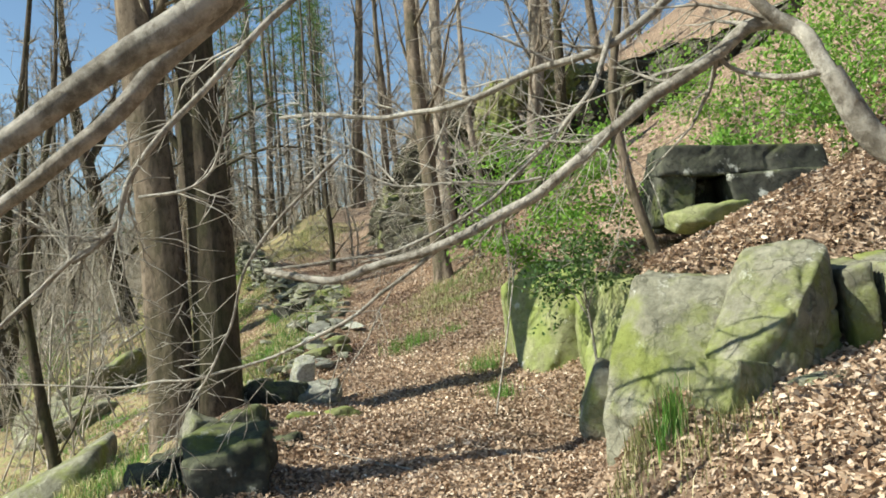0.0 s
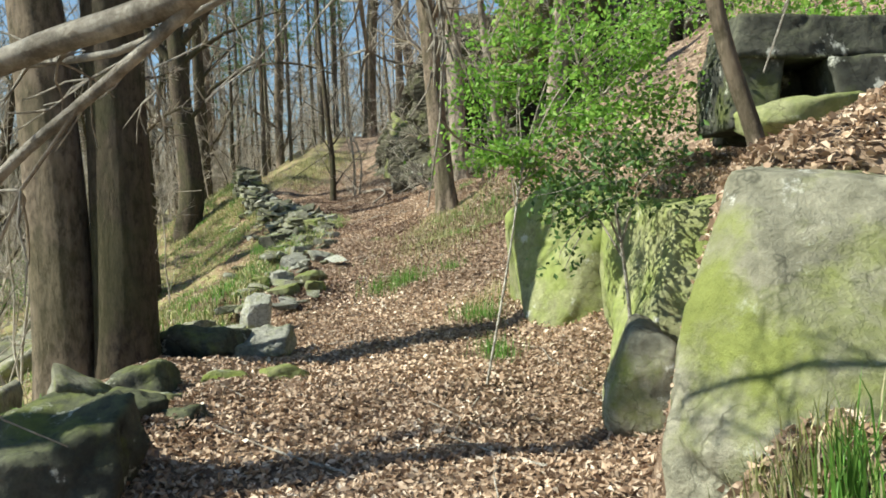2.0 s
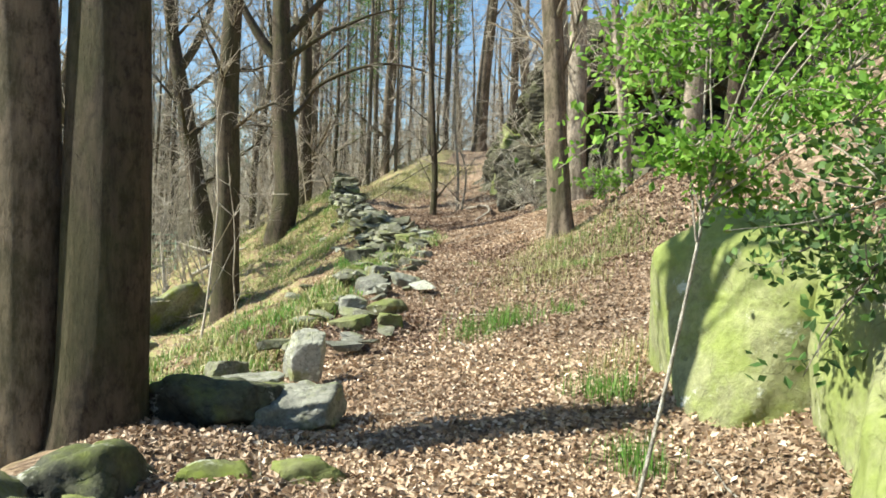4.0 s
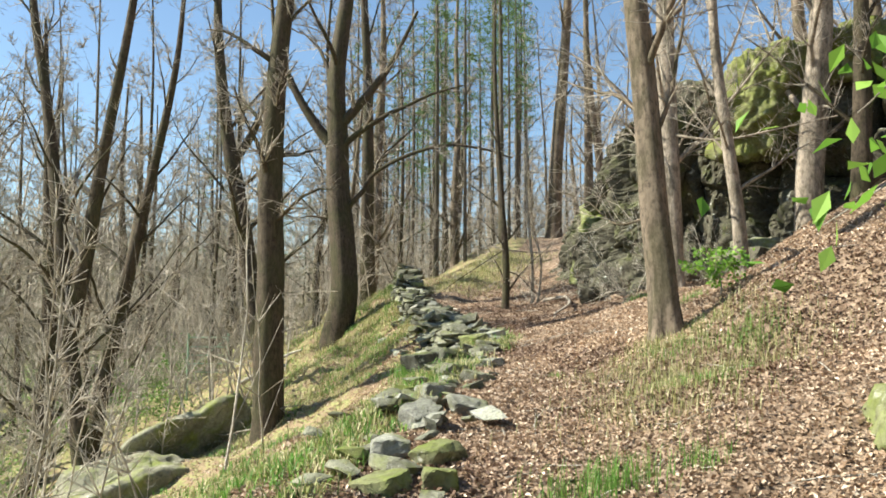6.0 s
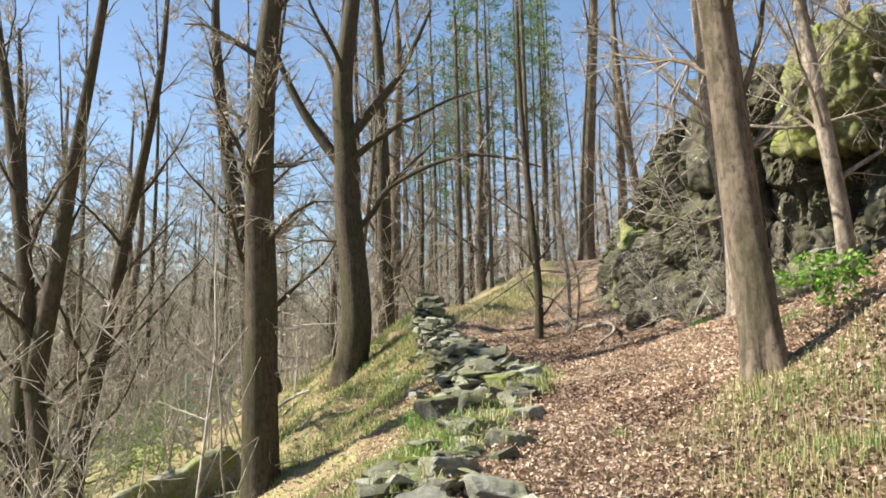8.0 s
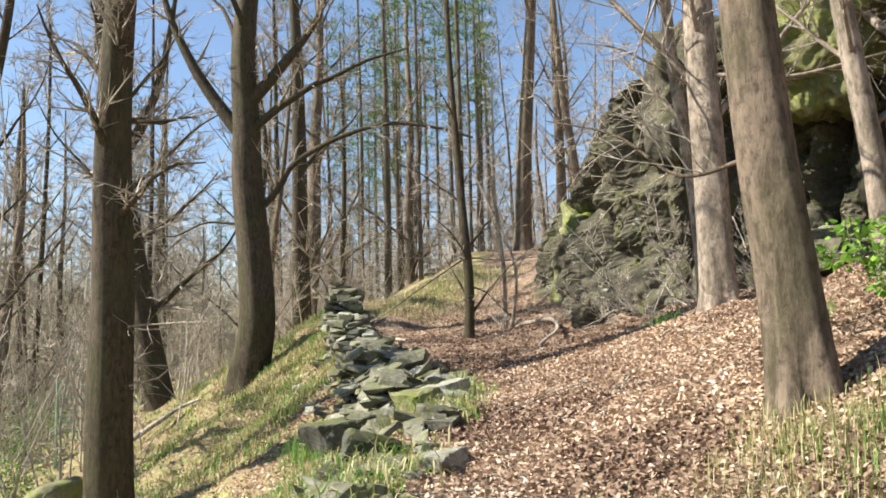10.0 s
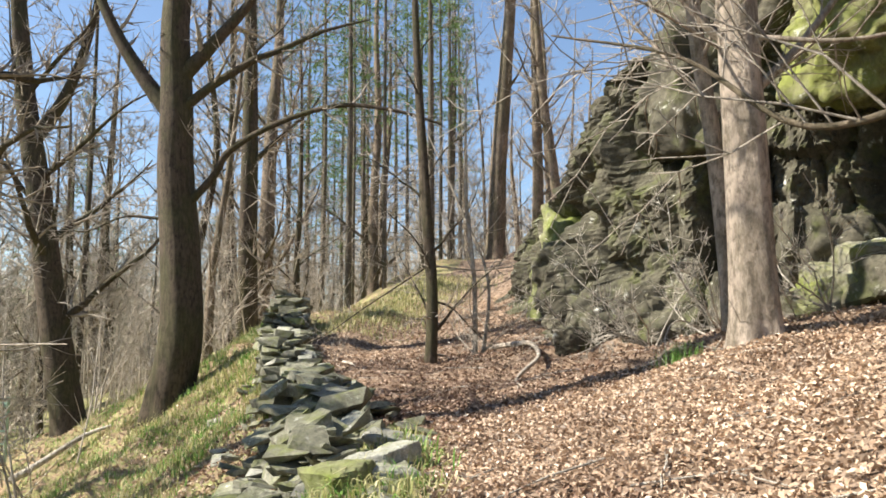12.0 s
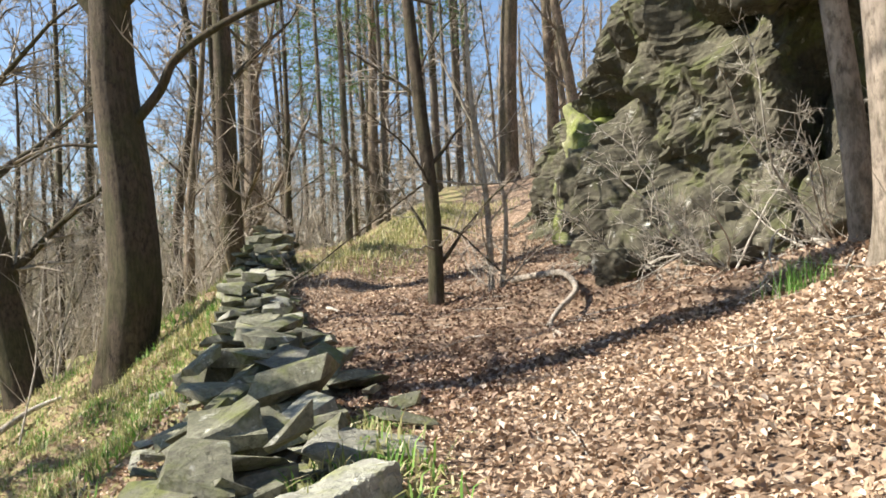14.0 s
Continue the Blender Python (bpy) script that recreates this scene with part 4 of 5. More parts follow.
def conifer(seed, H, r):
    rng = np.random.default_rng(seed)
    root = new("conifer")
    tagged(root, "slim straight conifer with sparse green needles", "tree", "conifers behind the crest")
    t = Tubes()
    line = smooth_line([(0, 0, -.3), (rng.normal(0, .1), 0, H * .4), (rng.normal(0, .15), 0, H * .75), (0, 0, H)], 6)
    t.add(line, np.linspace(r, .02, len(line)), 7)
    part("trunk", t.mesh("trunk", PINE_BARK), root)
    tw, V, F, n = Tubes(), [], [], 0
    for k in range(56):
        h = H * (.06 + .92 * k / 56)
        az = k * 2.4 + rng.uniform(-.4, .4)
        L = (.5 + 1.5 * math.sin(min(1, 1.25 * (1 - h / H)) * 1.57)) * rng.uniform(.6, 1.1)
        d = np.array((math.cos(az), math.sin(az), .12))
        pts = wander(rng, (0, 0, h), d, L, 5, .1, -.03)
        tw.add(pts, np.linspace(.018, .005, len(pts)), 3)
        if h > H * .4 and rng.random() < .62:
            m = 36
            q = pts[rng.integers(1, len(pts), m)] + rng.normal(0, .16, (m, 3))
            a = rng.normal(0, 1, (m, 3))
            a /= np.linalg.norm(a, axis=1)[:, None]
            b = np.cross(a, rng.normal(0, 1, (m, 3)))
            b /= np.linalg.norm(b, axis=1)[:, None] + 1e-9
            V.append(np.stack([q - a * .19, q + b * .05, q + a * .19], 1).reshape(-1, 3))
            F.append(np.arange(m * 3).reshape(-1, 3) + n)
            n += m * 3
    part("crown", tw.mesh("crown", PINE_BARK), root, kind="stuff")
    part("foliage", fast_mesh("foliage", np.concatenate(V), np.concatenate(F), NEEDLES), root, kind="stuff")
    return root


pines = [conifer(600 + i, 17 + 2 * i, .10 + .025 * i) for i in range(3)]
plant(pines, scatter(6, 26, -16, -6.5, 41, 66, 1.5, lambda x, y: abs(x + 11 + .12 * (y - 50)) < 4.5) + scatter(7, 6, -45, -20, 45, 80, 5, lambda x, y: True), 11, .85, 1.15)


def brushwood():
    """Whippy saplings and bare twigs on the banks and behind the crest."""
    rng = np.random.default_rng(91)
    t = Tubes()
    areas = ((340, -24, -9.5, 19, 46), (120, -16, -7.5, 36, 58), (90, -7, 3, 46, 62), (60, 2, 9, 30, 46), (60, -40, -18, 26, 70), (25, -9, -5, 11, 18))
    for n, x0, x1, y0, y1 in areas:
        for _ in range(n):
            x, y = rng.uniform(x0, x1), rng.uniform(y0, y1)
            if x > float(soft(BANK_X, y)) - 2.2 and y < 44 and x < 0:
                continue
            h = rng.uniform(1.5, 5.5)
            pts = wander(rng, stand(x, y), (rng.normal(0, .2), rng.normal(0, .2), 1), h, 6, .1, .02)
            r = .006 + .004 * h
            t.add(pts, np.linspace(r, .004, len(pts)), 4)
            shoots(rng, t, pts, r, 9, h * .32, 1 if rng.random() < .5 else 0, .14, .02, .1, bends=2, thin=.007)
    tagged(new("brushwood", t.mesh("brushwood", FAR_BARK)), "bare whippy saplings and brush on the bank", "brush", kind="stuff")


brushwood()


def distant_woods():
    """The bare woods across the valley and up the far slopes, tree by tree, too many to count."""
    rng = np.random.default_rng(93)
    t = Tubes()
    for n, x0, x1, y0, y1 in ((560, -190, -45, 0, 230), (260, -75, -30, 30, 130), (190, -50, 10, 80, 200), (90, 20, 60, -10, 110)):
        for _ in range(n):
            x, y = rng.uniform(x0, x1), rng.uniform(y0, y1)
            h = rng.uniform(11, 19)
            b = np.array(stand(x, y))
            pts = wander(rng, b, (rng.normal(0, .06), rng.normal(0, .06), 1), h, 4, .04, .02)
            t.add(pts, np.linspace(.16, .03, 5), 3)
            for k in range(18):
                s = rng.uniform(.2, 1)
                d = np.array((rng.normal(), rng.normal(), rng.uniform(.3, 1.6)))
                q = wander(rng, b + (pts[-1] - b) * s, d / np.linalg.norm(d), h * .3 * (1.2 - .7 * s), 2, .2, .05)
                t.add(q, (.05, .04, .02), 3)
                for _ in range(3):
                    i = rng.integers(0, 2)
                    e = q[i] + (q[i + 1] - q[i]) * rng.uniform(.2, 1)
                    w = d / np.linalg.norm(d) + rng.normal(0, .6, 3) + np.array((0, 0, .3))
                    t.add(np.stack([e, e + w / np.linalg.norm(w) * rng.uniform(.8, 2.2)]), (.03, .014), 3)
    tagged(new("distant_woods", t.mesh("distant_woods", FAR_BARK)), "bare grey-brown woods on the far slopes", "woods", kind="stuff")


distant_woods()

# ---- the dry stone wall ----


def chunk(seed, size):
    rng = np.random.default_rng(seed)
    bm = bmesh.new()
    for _ in range(15):
        p = rng.uniform(-1, 1, 3)
        p = np.sign(p) * np.abs(p) ** .45
        bm.verts.new(p * np.array(size) * .5)
    bmesh.ops.convex_hull(bm, input=bm.verts)
    loose = [v for v in bm.verts if not v.link_faces]
    bmesh.ops.delete(bm, geom=loose, context="VERTS")
    me = bpy.data.meshes.new("stone")
    bm.to_mesh(me)
    bm.free()
    return me


CHUNKS = [chunk(800 + i, ((.46, .32, .09), (.36, .3, .12), (.56, .34, .08), (.34, .26, .13), (.44, .36, .14), (.3, .24, .08))[i % 6]) for i in range(18)]
for i, me in enumerate(CHUNKS):
    me.materials.append(PALE_STONE if i % 6 == 0 else MOSS_ROCK if i == 7 else WALL_STONE)
WALL_LINE = ((-3.05, 20.6), (-3.6, 22.3), (-4.4, 24.2), (-5.5, 26.7), (-6.5, 29.2), (-7.5, 32.3))


def build_wall():
    rng = np.random.default_rng(5)
    wall = new("dry_stone_wall")
    tagged(wall, "old dry stone wall of grey slabs, half tumbled", "stone wall", kind="structure")
    line = smooth_line([(x, y, 0) for x, y in WALL_LINE], 12)
    seg = np.r_[0, np.cumsum(np.linalg.norm(np.diff(line, axis=0), axis=1))]
    total = seg[-1]

    def at(s):
        return np.array([np.interp(s, seg, line[:, k]) for k in (0, 1)])
    rise = ((0, .1), (2.5, .16), (5, .22), (8, .3), (10.5, .55), (14, .72))
    for course in range(13):
        s = rng.uniform(0, .3)
        while s < total:
            whole = ramp(1.5, 6.5, s)
            loose = 1 - whole
            p = at(s)
            d = at(min(s + .1, total)) - at(max(s - .1, 0))
            az = math.atan2(d[1], d[0])
            left = np.array((-math.sin(az), math.cos(az)))
            top = float(height(*(p - .45 * left))) + table(rise, s)
            for side in (-1, 0, 1):
                q = p + left * (side * (.3 - .012 * course) + rng.normal(0, .05 + .14 * loose))
                z = float(height(*q)) - .12 + course * .092
                if z > top + rng.uniform(-.1, .08) or rng.random() < .3 * loose:
                    continue
                ob = new("stone", CHUNKS[rng.integers(0, 18)])
                ob.parent = wall
                ob.matrix_world = pose(q[0], q[1], z + .05, rng.normal(0, 6 + 8 * loose), rng.normal(-8 * loose, 6 + 6 * loose), math.degrees(az) * whole + 28 * loose + rng.normal(0, 14 + 12 * loose)) @ Matrix.Scale(rng.uniform(.75, 1.15) * (1 + .15 * loose * (s > .8)), 4)
            s += rng.uniform(.26, .42)
    # stones that slid off towards the path
    for _ in range(120):
        s = rng.uniform(0, 7.0)
        p = at(s) + np.array((rng.normal(-.2, .4), rng.normal(-.1, .4)))
        ob = new("stone", CHUNKS[rng.integers(0, 18)])
        ob.parent = wall
        ob.matrix_world = pose(p[0], p[1], float(height(*p)) + rng.uniform(.0, .06), rng.normal(0, 12), rng.normal(0, 12), rng.uniform(0, 360)) @ Matrix.Scale(rng.uniform(.45, .85), 4)


build_wall()
rng = np.random.default_rng(6)
for i in range(110):
    y = rng.uniform(11.5, 21.4)
    x = -2.1 - .1 * (y - 13) + rng.normal(0, .28)
    ob = new("stone", CHUNKS[rng.integers(0, 18)])
    ob.matrix_world = pose(x, y, float(height(x, y)) + .05, rng.normal(0, 14), rng.normal(0, 14), rng.uniform(0, 360)) @ Matrix.Scale(rng.uniform(.4, .85), 4)
    tagged(ob, "grey stone fallen on the grassy bank", "rock", "stones along the bank")

# ---- leaf litter, grass and green leaves ----


def leaf_cloud(name, centres, size, seed, mat, flat=.0, fold=.25, full=False):
    """Small folded leaves at the given points: flat 1 lies them on the ground; full ones have a rounder outline."""
    rng = np.random.default_rng(seed)
    n = len(centres)
    a = rng.normal(0, 1, (n, 3))
    nrm = rng.normal(0, 1, (n, 3)) * (1 - flat) + np.array((0, 0, 1.0)) * flat + rng.normal(0, .28, (n, 3))
    nrm /= np.linalg.norm(nrm, axis=1)[:, None]
    a -= nrm * (a * nrm).sum(1)[:, None]
    a /= np.linalg.norm(a, axis=1)[:, None] + 1e-9
    b = np.cross(nrm, a)
    s = size * rng.uniform(.6, 1.25, (n, 1))
    lift = nrm * s * fold * rng.uniform(-.4, 1.6, (n, 1))
    curl = nrm * s * fold * rng.uniform(-1.2, 1.2, (n, 1))
    c = centres
    tip, base = c + a * s + curl, c - a * s
    if full:
        l1, l2 = c + b * s * .5 + lift - a * s * .5, c + b * s * .55 + lift * 1.2 + a * s * .3
        r1, r2 = c - b * s * .5 + lift * .7 - a * s * .5, c - b * s * .55 + lift + a * s * .3
        V = np.stack([base, l1, l2, tip, r2, r1], 1).reshape(-1, 3)
        i = np.arange(n)[:, None] * 6
        F = np.concatenate([i + np.array([[0, 3, 2, 1]]), i + np.array([[0, 5, 4, 3]])])
    else:
        left, right = c + b * s * .6 + lift - a * s * .15, c - b * s * .6 + lift - a * s * .15
        V = np.stack([base, left, tip, right], 1).reshape(-1, 3)
        i = np.arange(n)[:, None] * 4
        F = np.concatenate([i + np.array([[0, 2, 1]]), i + np.array([[0, 3, 2]])])
    return fast_mesh(name, V, F, mat, smooth=False)


def sheet(x, y):
    p = np.stack([x, y, 0 * x], 1)
    calm = np.exp(-np.abs(x - soft(PATH_X, y)) / 2.5)
    return np.stack([x, y, height(x, y) + (0.05 + 0.2 * (1 - calm)) * layered(p * 0.7, 3, 3) + 0.025 * layered(p * 3.1, 2, 9) - .01], 1)


def litter():
    rng = np.random.default_rng(31)
    out = []
    for n, x0, x1, y0, y1, up in ((72000, -2.4, 4.5, 2.6, 9, .0), (60000, -3.4, 3, 9, 16, 0), (88000, -5.5, 3, 16, 24, 0), (62000, -8, 2.5, 23.5, 36, 0), (26000, -9, -2.4, 11, 25, 0)):
        x, y = rng.uniform(x0, x1, n), rng.uniform(y0, y1, n)
        keep = (x > soft(BANK_X, y) - .3) | (rng.random(n) < .5)
        x, y = x[keep], y[keep]
        p = np.stack([x, y, 0 * x], 1)
        calm = np.exp(-np.abs(x - soft(PATH_X, y)) / 2.5)
        z = height(x, y) + (0.05 + 0.2 * (1 - calm)) * layered(p * 0.7, 3, 3) + 0.025 * layered(p * 3.1, 2, 9)
        out.append(np.stack([x, y, z + rng.uniform(.004, .035, len(x))], 1))
    every = np.concatenate(out)
    near = (every[:, 1] < 5.5) | ((every[:, 1] > 20) & (every[:, 1] < 21.6) & (every[:, 0] > -3.5))
    # Darkened leaves fill the hollow, standing partly for its shade.
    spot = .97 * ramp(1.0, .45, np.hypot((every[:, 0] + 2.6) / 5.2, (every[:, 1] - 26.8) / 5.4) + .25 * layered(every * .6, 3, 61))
    # More spots of darker leaves beside the path.
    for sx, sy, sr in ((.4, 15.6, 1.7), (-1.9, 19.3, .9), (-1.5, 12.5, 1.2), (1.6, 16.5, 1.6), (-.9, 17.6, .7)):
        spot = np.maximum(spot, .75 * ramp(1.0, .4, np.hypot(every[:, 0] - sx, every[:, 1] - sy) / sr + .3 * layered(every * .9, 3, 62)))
    drab = (rng.random(len(every)) < spot) & ~near
    for q, size, full, mat, label in ((every[near], .02, True, LITTER, "dry brown beech leaves covering the path"), (every[~near & ~drab], .023, False, LITTER, "dry pale leaves covering path and slopes"), (every[drab], .025, False, DARK_LITTER, "reddish-brown leaves in the hollow, darkened partly for its shade")):
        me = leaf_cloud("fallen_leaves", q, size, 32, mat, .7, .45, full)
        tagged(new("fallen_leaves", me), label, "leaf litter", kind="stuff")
    n = 30000
    q = sheet(rng.uniform(.5, 3.6, n), rng.uniform(2.6, 5.4, n)) + np.array((0, 0, .018))
    tagged(new("crumbled_leaves", leaf_cloud("crumbled_leaves", q, .013, 35, LITTER, .7, .45)), "small crumbled brown leaves on the slope by the path", "leaf litter", kind="stuff")
    n = 24000
    q = sheet(rng.uniform(2.6, 8.5, n), rng.uniform(8.4, 14.5, n)) + np.array((0, 0, .03))
    tagged(new("fallen_leaves", leaf_cloud("fallen_leaves", q, .036, 37, LITTER, .7, .45)), "dry leaves on the wooded slope above the rocks", "leaf litter", kind="stuff")
    y = rng.uniform(10, 32, n)
    q = sheet(soft(BANK_X, y) - .2 - rng.exponential(2.4, n), y) + np.array((0, 0, .025))
    tagged(new("fallen_leaves", leaf_cloud("fallen_leaves", q, .03, 36, LITTER, .7, .45)), "dry brown leaves among the grass of the bank", "leaf litter", kind="stuff")


litter()


def blades(name, roots, lengths, seed, mat, width=.0045, lean=.5):
    rng = np.random.default_rng(seed)
    n = len(roots)
    az = rng.uniform(0, 6.28, n)
    d = np.stack([np.cos(az), np.sin(az), 0 * az], 1)
    side = np.stack([-np.sin(az), np.cos(az), 0 * az], 1) * width
    L = lengths[:, None]
    bend = rng.uniform(.1, lean, (n, 1))
    up = np.array((0, 0, 1.0))
    m = roots + up * L * .6 + d * L * bend * .35
    t = roots + up * L * (1 - bend * .45) + d * L * bend
    V = np.stack([roots - side, roots + side, m + side * .7, m - side * .7, t], 1).reshape(-1, 3)
    i = np.arange(n)[:, None] * 5
    F = np.concatenate([i + np.array([[0, 1, 2]]), i + np.array([[0, 2, 3]]), i + np.array([[3, 2, 4]])])
    return fast_mesh(name, V, F, mat)


def tuft(x, y, spread_, n, length, mat=None, label="tuft of fresh green grass among dry leaves"):
    rng = np.random.default_rng(int(abs(x * 100 + y * 10)))
    q = sheet(x + rng.normal(0, spread_, n), y + rng.normal(0, spread_, n))
    tagged(new("grass_tuft", blades("grass_tuft", q, length * rng.uniform(.4, 1.1, n), 3, mat or GRASS, .0028)), label, "grass", "grass tufts", "stuff")


for x, y, s, n, l in ((-.4, 12.6, .13, 260, .28), (-.75, 12.4, .16, 160, .25), (.1, 12.9, .12, 120, .18), (.42, 10.2, .12, 260, .24), (.55, 9.1, .1, 200, .22), (.98, 3.82, .04, 120, .28), (-4.25, 20.9, .16, 300, .42), (-3.95, 20.4, .1, 120, .3), (-.42, 23.6, .1, 160, .28), (.8, 16.3, .2, 260, .22), (.15, 16.9, .25, 260, .2), (.3, 15.2, .3, 260, .18), (.35, 19.0, .1, 120, .2), (-1.25, 16.9, .05, 60, .12)):
    tuft(x, y, s, n, l)
for x, y, s, n, l in ((-.1, 14.4, .45, 700, .2), (.1, 15.6, .45, 900, .2), (-.15, 17.2, .25, 500, .2), (.9, 16.0, .4, 700, .2), (-.4, 16.3, .35, 500, .16), (.5, 17.0, .3, 300, .2), (.9, 3.95, .1, 460, .15), (1.15, 3.6, .12, 200, .16), (.62, 11.2, .2, 200, .25)):
    tuft(x, y, s, n, l, DRY_GRASS, "patch of thin dry grass on the slope")


def bank_grass():
    rng = np.random.default_rng(41)
    n = 6800
    y = rng.uniform(6, 33, n)
    x = soft(BANK_X, y) + .3 - rng.exponential(1.8, n)
    p = np.stack([x, y, 0 * x], 1)
    keep = (layered(p * .8, 3, 51) > -.05) & (x > -14)
    x, y = np.repeat(x[keep], 18), np.repeat(y[keep], 18)
    size = np.repeat(rng.uniform(.5, 1.6, int(keep.sum())), 18)
    q = sheet(x + rng.normal(0, .1, len(x)), y + rng.normal(0, .1, len(x)))
    L = .13 * size * rng.uniform(.4, 1.3, len(q))
    fresh = np.repeat(rng.random(int(keep.sum())) < .3, 18)
    for pick, mat, label in ((fresh, GRASS, "tufts of fresh green grass on the bank"), (~fresh, DRY_GRASS, "tufts of dry straw-coloured grass on the bank")):
        tagged(new("bank_grass", blades("bank_grass", q[pick], L[pick], 42, mat, .007, 1.3)), label, "grass", kind="stuff")
    n = 9000
    y = rng.uniform(30.5, 40, n)
    x = -6.3 + .12 * (y - 30) + rng.normal(0, .65, n)
    q = sheet(x, y)
    tagged(new("mound_grass", blades("mound_grass", q, .16 * rng.uniform(.5, 1.4, n), 43, DRY_GRASS, .008, .9)), "pale grass on the mound beside the path", "grass", kind="stuff")


bank_grass()


def leafy(name, base, label, seed, mat, clusters, size, count, stem_r=.016, category="shrub"):
    """A shrub: a stem, boughs to each cluster and its leaves. clusters: x, y, z, radius."""
    rng = np.random.default_rng(seed)
    root = new(name)
    root.location = base
    tagged(root, label, category)
    o = np.array(base)
    stems, pts = Tubes(), []
    fork = np.array([(x, y, z) for x, y, z, r in clusters]).mean(0) - o
    fork = np.array((fork[0] * .45, fork[1] * .45, fork[2] * .75))
    main = smooth_line([(0, 0, -.05), fork * .5 + np.array((.02, .03, 0)), fork], 6)
    trunk = Tubes()
    trunk.add(main, np.linspace(stem_r, stem_r * .6, len(main)), 7)
    part("stem", trunk.mesh("stem", PALE_BRANCH), root)
    for x, y, z, r in clusters:
        c = np.array((x, y, z)) - o
        f = fork * rng.uniform(.75, 1.0)
        l = smooth_line([f, f * .5 + c * .5 + np.array((0, 0, .1)), c + rng.normal(0, .05, 3)], 6)
        stems.add(l, np.linspace(stem_r * .45, .003, len(l)), 5)
        for _ in range(9):
            e = c + rng.normal(0, .6, 3) * r
            b = smooth_line([l[len(l) * 2 // 3], (l[-4] + e) / 2 + rng.normal(0, .04, 3), e], 4)
            stems.add(b, np.linspace(.005, .0015, len(b)), 3)
            m = max(int(count * r / 9), 3)
            pts.append(b[rng.integers(2, len(b), m)] + rng.normal(0, .3 * r, (m, 3)) * np.array((1, 1, .4)))
    part("branchwork", stems.mesh("branchwork", TWIG_BARK), root, kind="stuff")
    part("foliage", leaf_cloud("foliage", np.concatenate(pts), size, seed, mat, .35, .2), root, kind="stuff")
    return root


leafy("young_hornbeam", stand(.4, 8.1), "young tree with fresh bright green leaves by the rock", 61, SPRING,
      [(.45, 8.6, 2.2, .34), (.75, 8.7, 2.6, .36), (1.2, 8.6, 2.85, .4), (1.65, 8.6, 2.5, .4), (1.15, 8.3, 2.2, .36), (.7, 8.3, 1.9, .3), (1.5, 8.1, 2.0, .34), (2.0, 8.8, 2.3, .36), (.6, 8.9, 2.6, .28), (1.3, 9.2, 2.3, .34), (1.9, 9.0, 2.75, .36), (.85, 8.5, 1.72, .22), (1.3, 8.0, 2.65, .34), (1.75, 8.3, 2.95, .3), (.8, 8.9, 3.0, .28)], .026, 1350, .011)
leafy("ivy_shrub", stand(1.35, 7.6) + Vector((0, 0, .1)), "dark evergreen shrub over the shaded rock", 62, IVY,
      [(1.15, 7.4, 1.75, .35), (1.5, 7.2, 1.8, .35), (1.3, 7.9, 1.9, .3), (.95, 7.9, 1.6, .25), (1.0, 7.2, 1.45, .25)], .024, 1100)
for i, (x, y, zz, r) in enumerate(((5.4, 11, 1.2, 1.0), (4.6, 10, .8, .7), (6.5, 12.5, 1.2, 1.1), (7.5, 10.5, 1.3, 1.1), (5.0, 15, 1.2, 1.0), (3.4, 9.6, .5, .5), (6.2, 9.2, .8, .8))):
    b = stand(x, y)
    leafy("undergrowth_shrub", b, "bright green leafy shrub on the wooded slope", 70 + i, SPRING, [(x + dx * r, y + dy * r, b.z + zz + dz * r, r * .7) for dx, dy, dz in ((0, 0, 0), (.8, .2, .3), (-.8, 0, .1), (.1, .5, .7), (.3, -.6, -.2), (-.5, -.5, .5))], .038, 560)
b = stand(.7, 18.35)
leafy("low_bush", b, "low yellow-green leafy bush on the slope", 80, SPRING, [(.5, 18.3, b.z + .42, .22), (.75, 18.4, b.z + .58, .24), (1.0, 18.5, b.z + .45, .22), (.6, 18.2, b.z + .3, .18)], .036, 560)

for i, (x, y, zz, r) in enumerate(((-13.5, 27.5, .5, .8), (-15.5, 31, .6, 1.0), (-17, 28, .6, 1.0), (-12.6, 20.5, .4, .7), (-16, 24, .6, 1.0), (-19, 33, .8, 1.3))):
    b = stand(x, y)
    leafy("bank_shrub", b, "thin light green shrub low on the bank", 90 + i, GRASS, [(x + dx * r, y + dy * r, b.z + zz + dz * r, r * .8) for dx, dy, dz in ((0, 0, 0), (.9, .2, .3), (-.8, .3, .2), (.2, .8, .6))], .04, 500)

# ---- fallen wood ----


def stick(name, knots, r, mat, label):
    t = Tubes()
    l = smooth_line(knots, 6)
    t.add(l, np.linspace(r, r * .35, len(l)), 8)
    return tagged(new(name, t.mesh(name, mat)), label, "branch")


def on_ground(x, y, up):
    return (x, y, float(height(x, y)) + up)


stick("fallen_branch", [on_ground(-2.75, 28.4, .04), on_ground(-2.35, 27.9, .1), on_ground(-2.07, 27.2, .16), on_ground(-1.92, 26.3, .1), on_ground(-2.08, 25.6, .05), on_ground(-2.11, 24.8, .06), on_ground(-1.95, 24.2, .03)], .045, TWIG_BARK, "crooked fallen branch lying in dry leaves")
stick("fallen_branch", [on_ground(-5.0, 27.7, .03), on_ground(-4.8, 27.4, .05), on_ground(-4.56, 27.0, .03)], .025, PALE_BRANCH, "thin pale stick on the path")
stick("fallen_branch", [on_ground(.22, 25.7, .03), on_ground(.18, 25.3, .05), on_ground(.12, 24.9, .03)], .03, PALE_BRANCH, "pale broken stick below the crag")
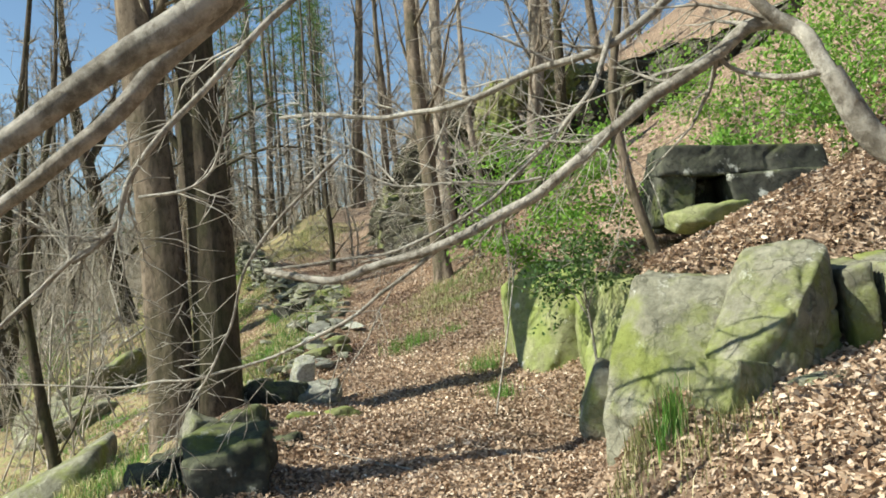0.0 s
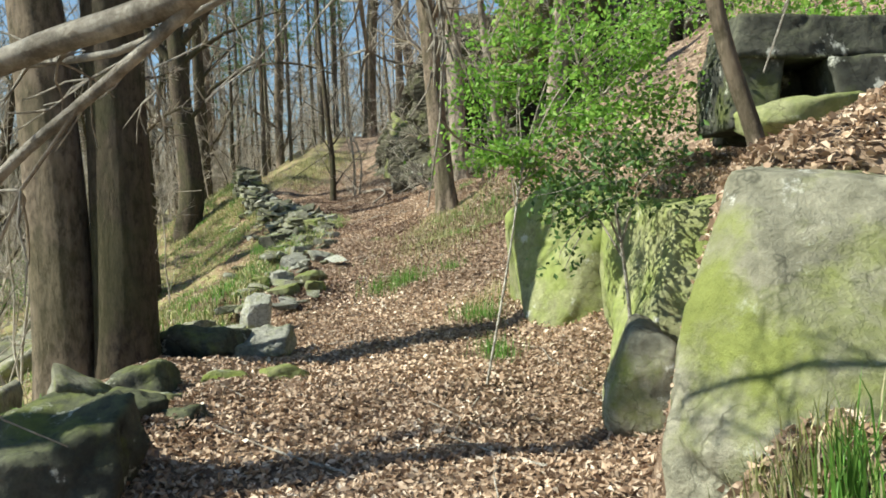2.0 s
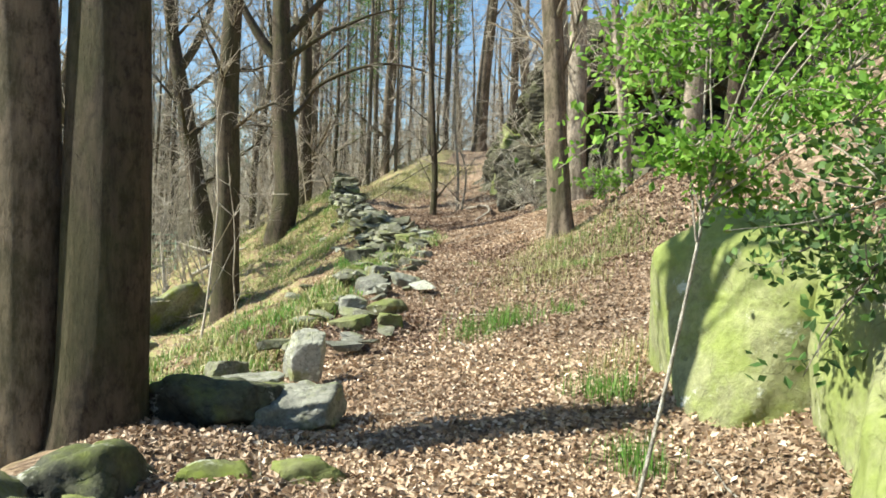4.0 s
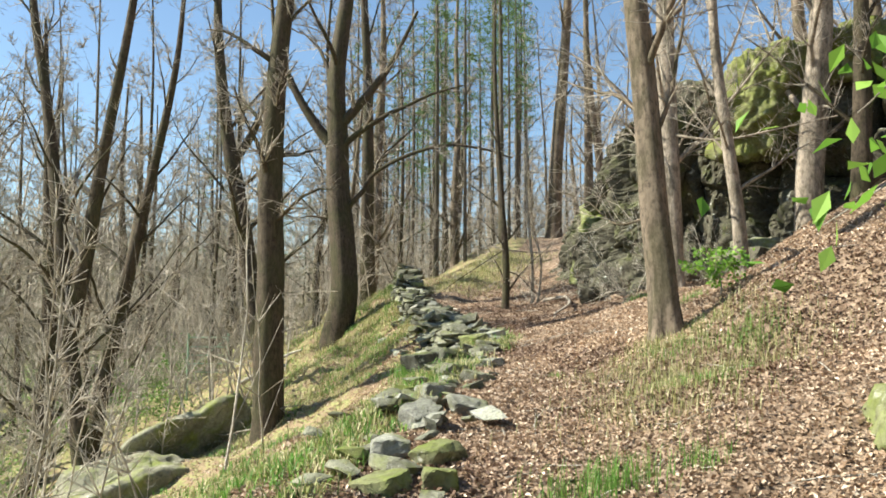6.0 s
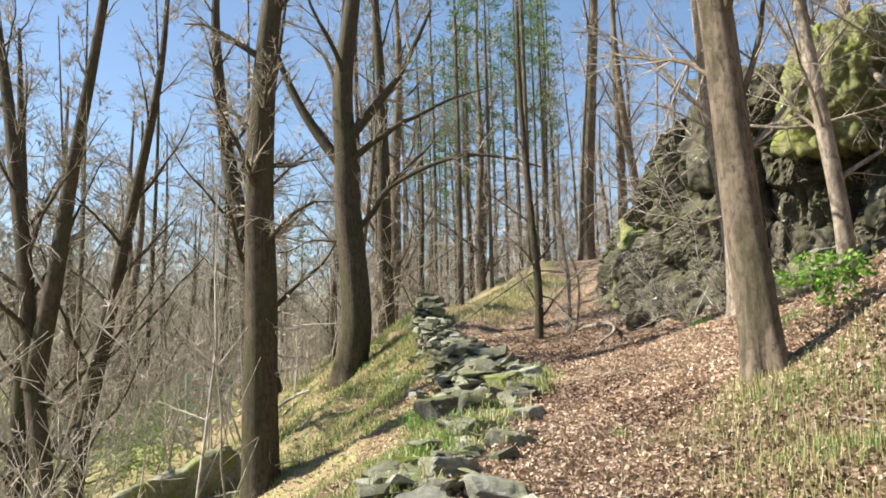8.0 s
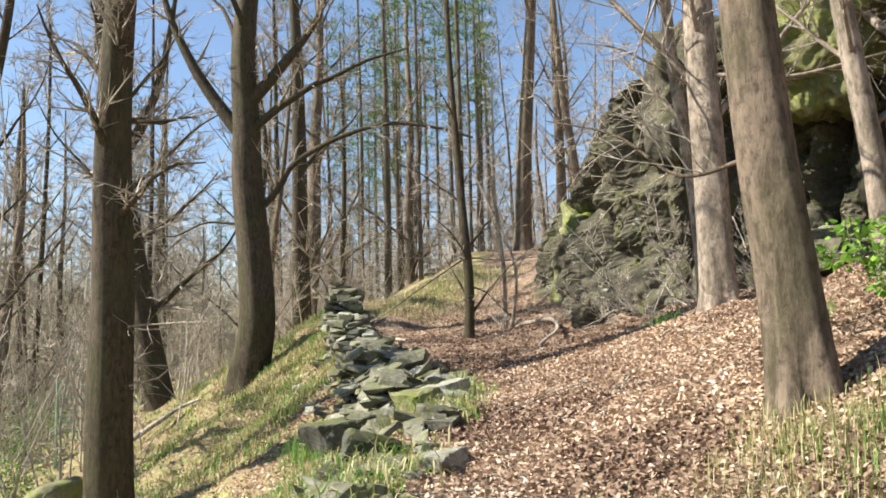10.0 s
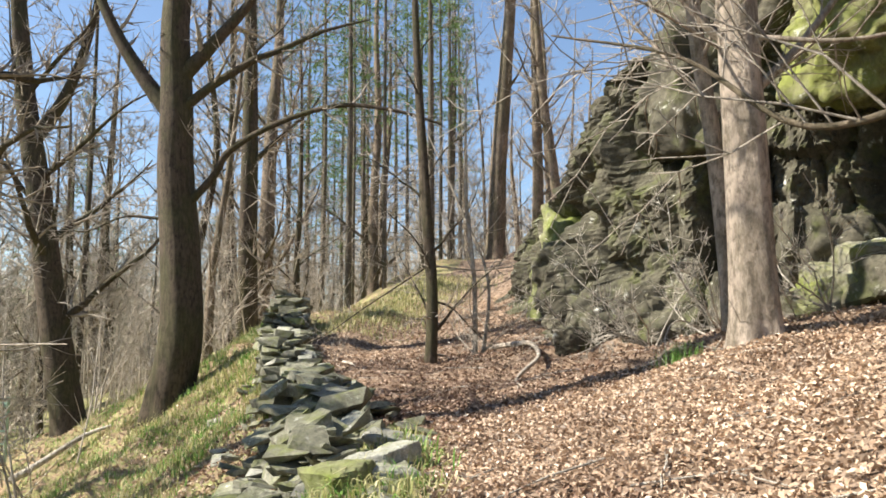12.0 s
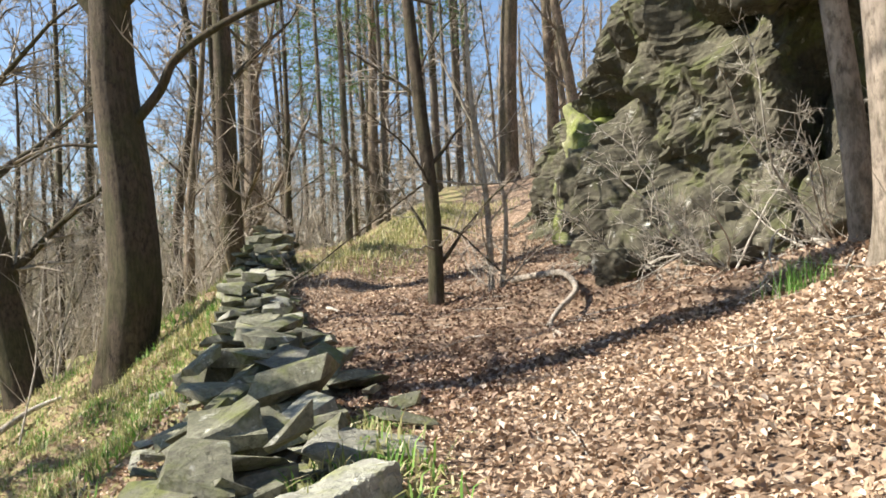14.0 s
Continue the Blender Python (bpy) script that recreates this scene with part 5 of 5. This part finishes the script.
stick("fallen_branch", [on_ground(-11.2, 28.6, .06), on_ground(-10.6, 28.6, .2), on_ground(-10.0, 28.8, .22), on_ground(-9.6, 29.0, .1)], .07, PALE_BRANCH, "bleached fallen branch on the bank")


def bare_shrub(x, y, seed, reach, stems):
    rng = np.random.default_rng(seed)
    root = new("bare_shrub")
    root.location = stand(x, y)
    tagged(root, "sprawling leafless shrub with thin pale twigs by the crag", "shrub")
    for k in range(stems):
        az = rng.uniform(2.2, 5.4)
        d = np.array((math.cos(az), math.sin(az), rng.uniform(.3, 1.3)))
        l = wander(rng, np.array((0.0, 0.0, -.04)), d / np.linalg.norm(d), reach * rng.uniform(.6, 1.1), 9, .17, -.03)
        t = Tubes()
        t.add(l, np.linspace(.013, .004, len(l)), 5)
        shoots(rng, t, l, .011, 9, .7, 1)
        part("stem", t.mesh("stem", PALE_BRANCH), root)


for x, y, seed, reach, stems in ((-.5, 25.7, 201, 2.0, 6), (.3, 25.2, 202, 2.2, 6), (-1.3, 27.0, 203, 1.5, 4), (1.3, 24.6, 204, 1.8, 5)):
    bare_shrub(x, y, seed, reach, stems)


def fallen_twigs():
    rng = np.random.default_rng(44)
    t = Tubes()
    for _ in range(260):
        y = rng.uniform(3, 34)
        x = float(soft(PATH_X, y)) + rng.uniform(-2.2, 3.2)
        a = rng.uniform(0, 6.28)
        L = rng.uniform(.1, .5)
        q = sheet(x + np.linspace(-1, 1, 4) * L * math.cos(a) + rng.normal(0, .015, 4), y + np.linspace(-1, 1, 4) * L * math.sin(a) + rng.normal(0, .015, 4))
        q[:, 2] += .035
        r = rng.uniform(.003, .009)
        t.add(q, np.linspace(r, r * .5, 4), 5)
    tagged(new("fallen_twigs", t.mesh("fallen_twigs", PALE_BRANCH)), "thin dry twigs scattered over the leaves", "twigs", kind="stuff")


fallen_twigs()


# ---- a metal field gate beyond the bank ----


def field_gate():
    def paint(nt, b):
        n = fractal(nt, coords(nt), 9, 5)
        nt.links.new(blend(nt, n, (0.22, 0.34, 0.24), (0.42, 0.54, 0.42)), b.inputs["Base Color"])
        b.inputs["Roughness"].default_value, b.inputs["Metallic"].default_value = 0.55, 0.3
    mat = material("weathered pale green gate paint", paint)
    root = new("field_gate")
    root.matrix_basis = Matrix.Translation(stand(-13.85, 29.7, -.42)) @ Matrix.Rotation(radians(12), 4, "Z")
    tagged(root, "pale green tubular metal field gate", "gate")

    def bar(name, knots, r):
        t = Tubes()
        l = smooth_line(knots, 4)
        t.add(l, np.full(len(l), r), 8)
        part(name, t.mesh(name, mat), root)
    for x in (.3, 1.5):
        bar("post", [(x, 0, -1.2), (x, 0, .7), (x, 0, 1.5)], .035)
    for z in (.35, .6, .85, 1.1, 1.38):
        bar("rail", [(.3, 0, z), (.9, 0, z), (1.5, 0, z)], .02)
    bar("brace", [(.3, 0, .35), (.9, 0, .9), (1.5, 0, 1.38)], .018)


field_gate()
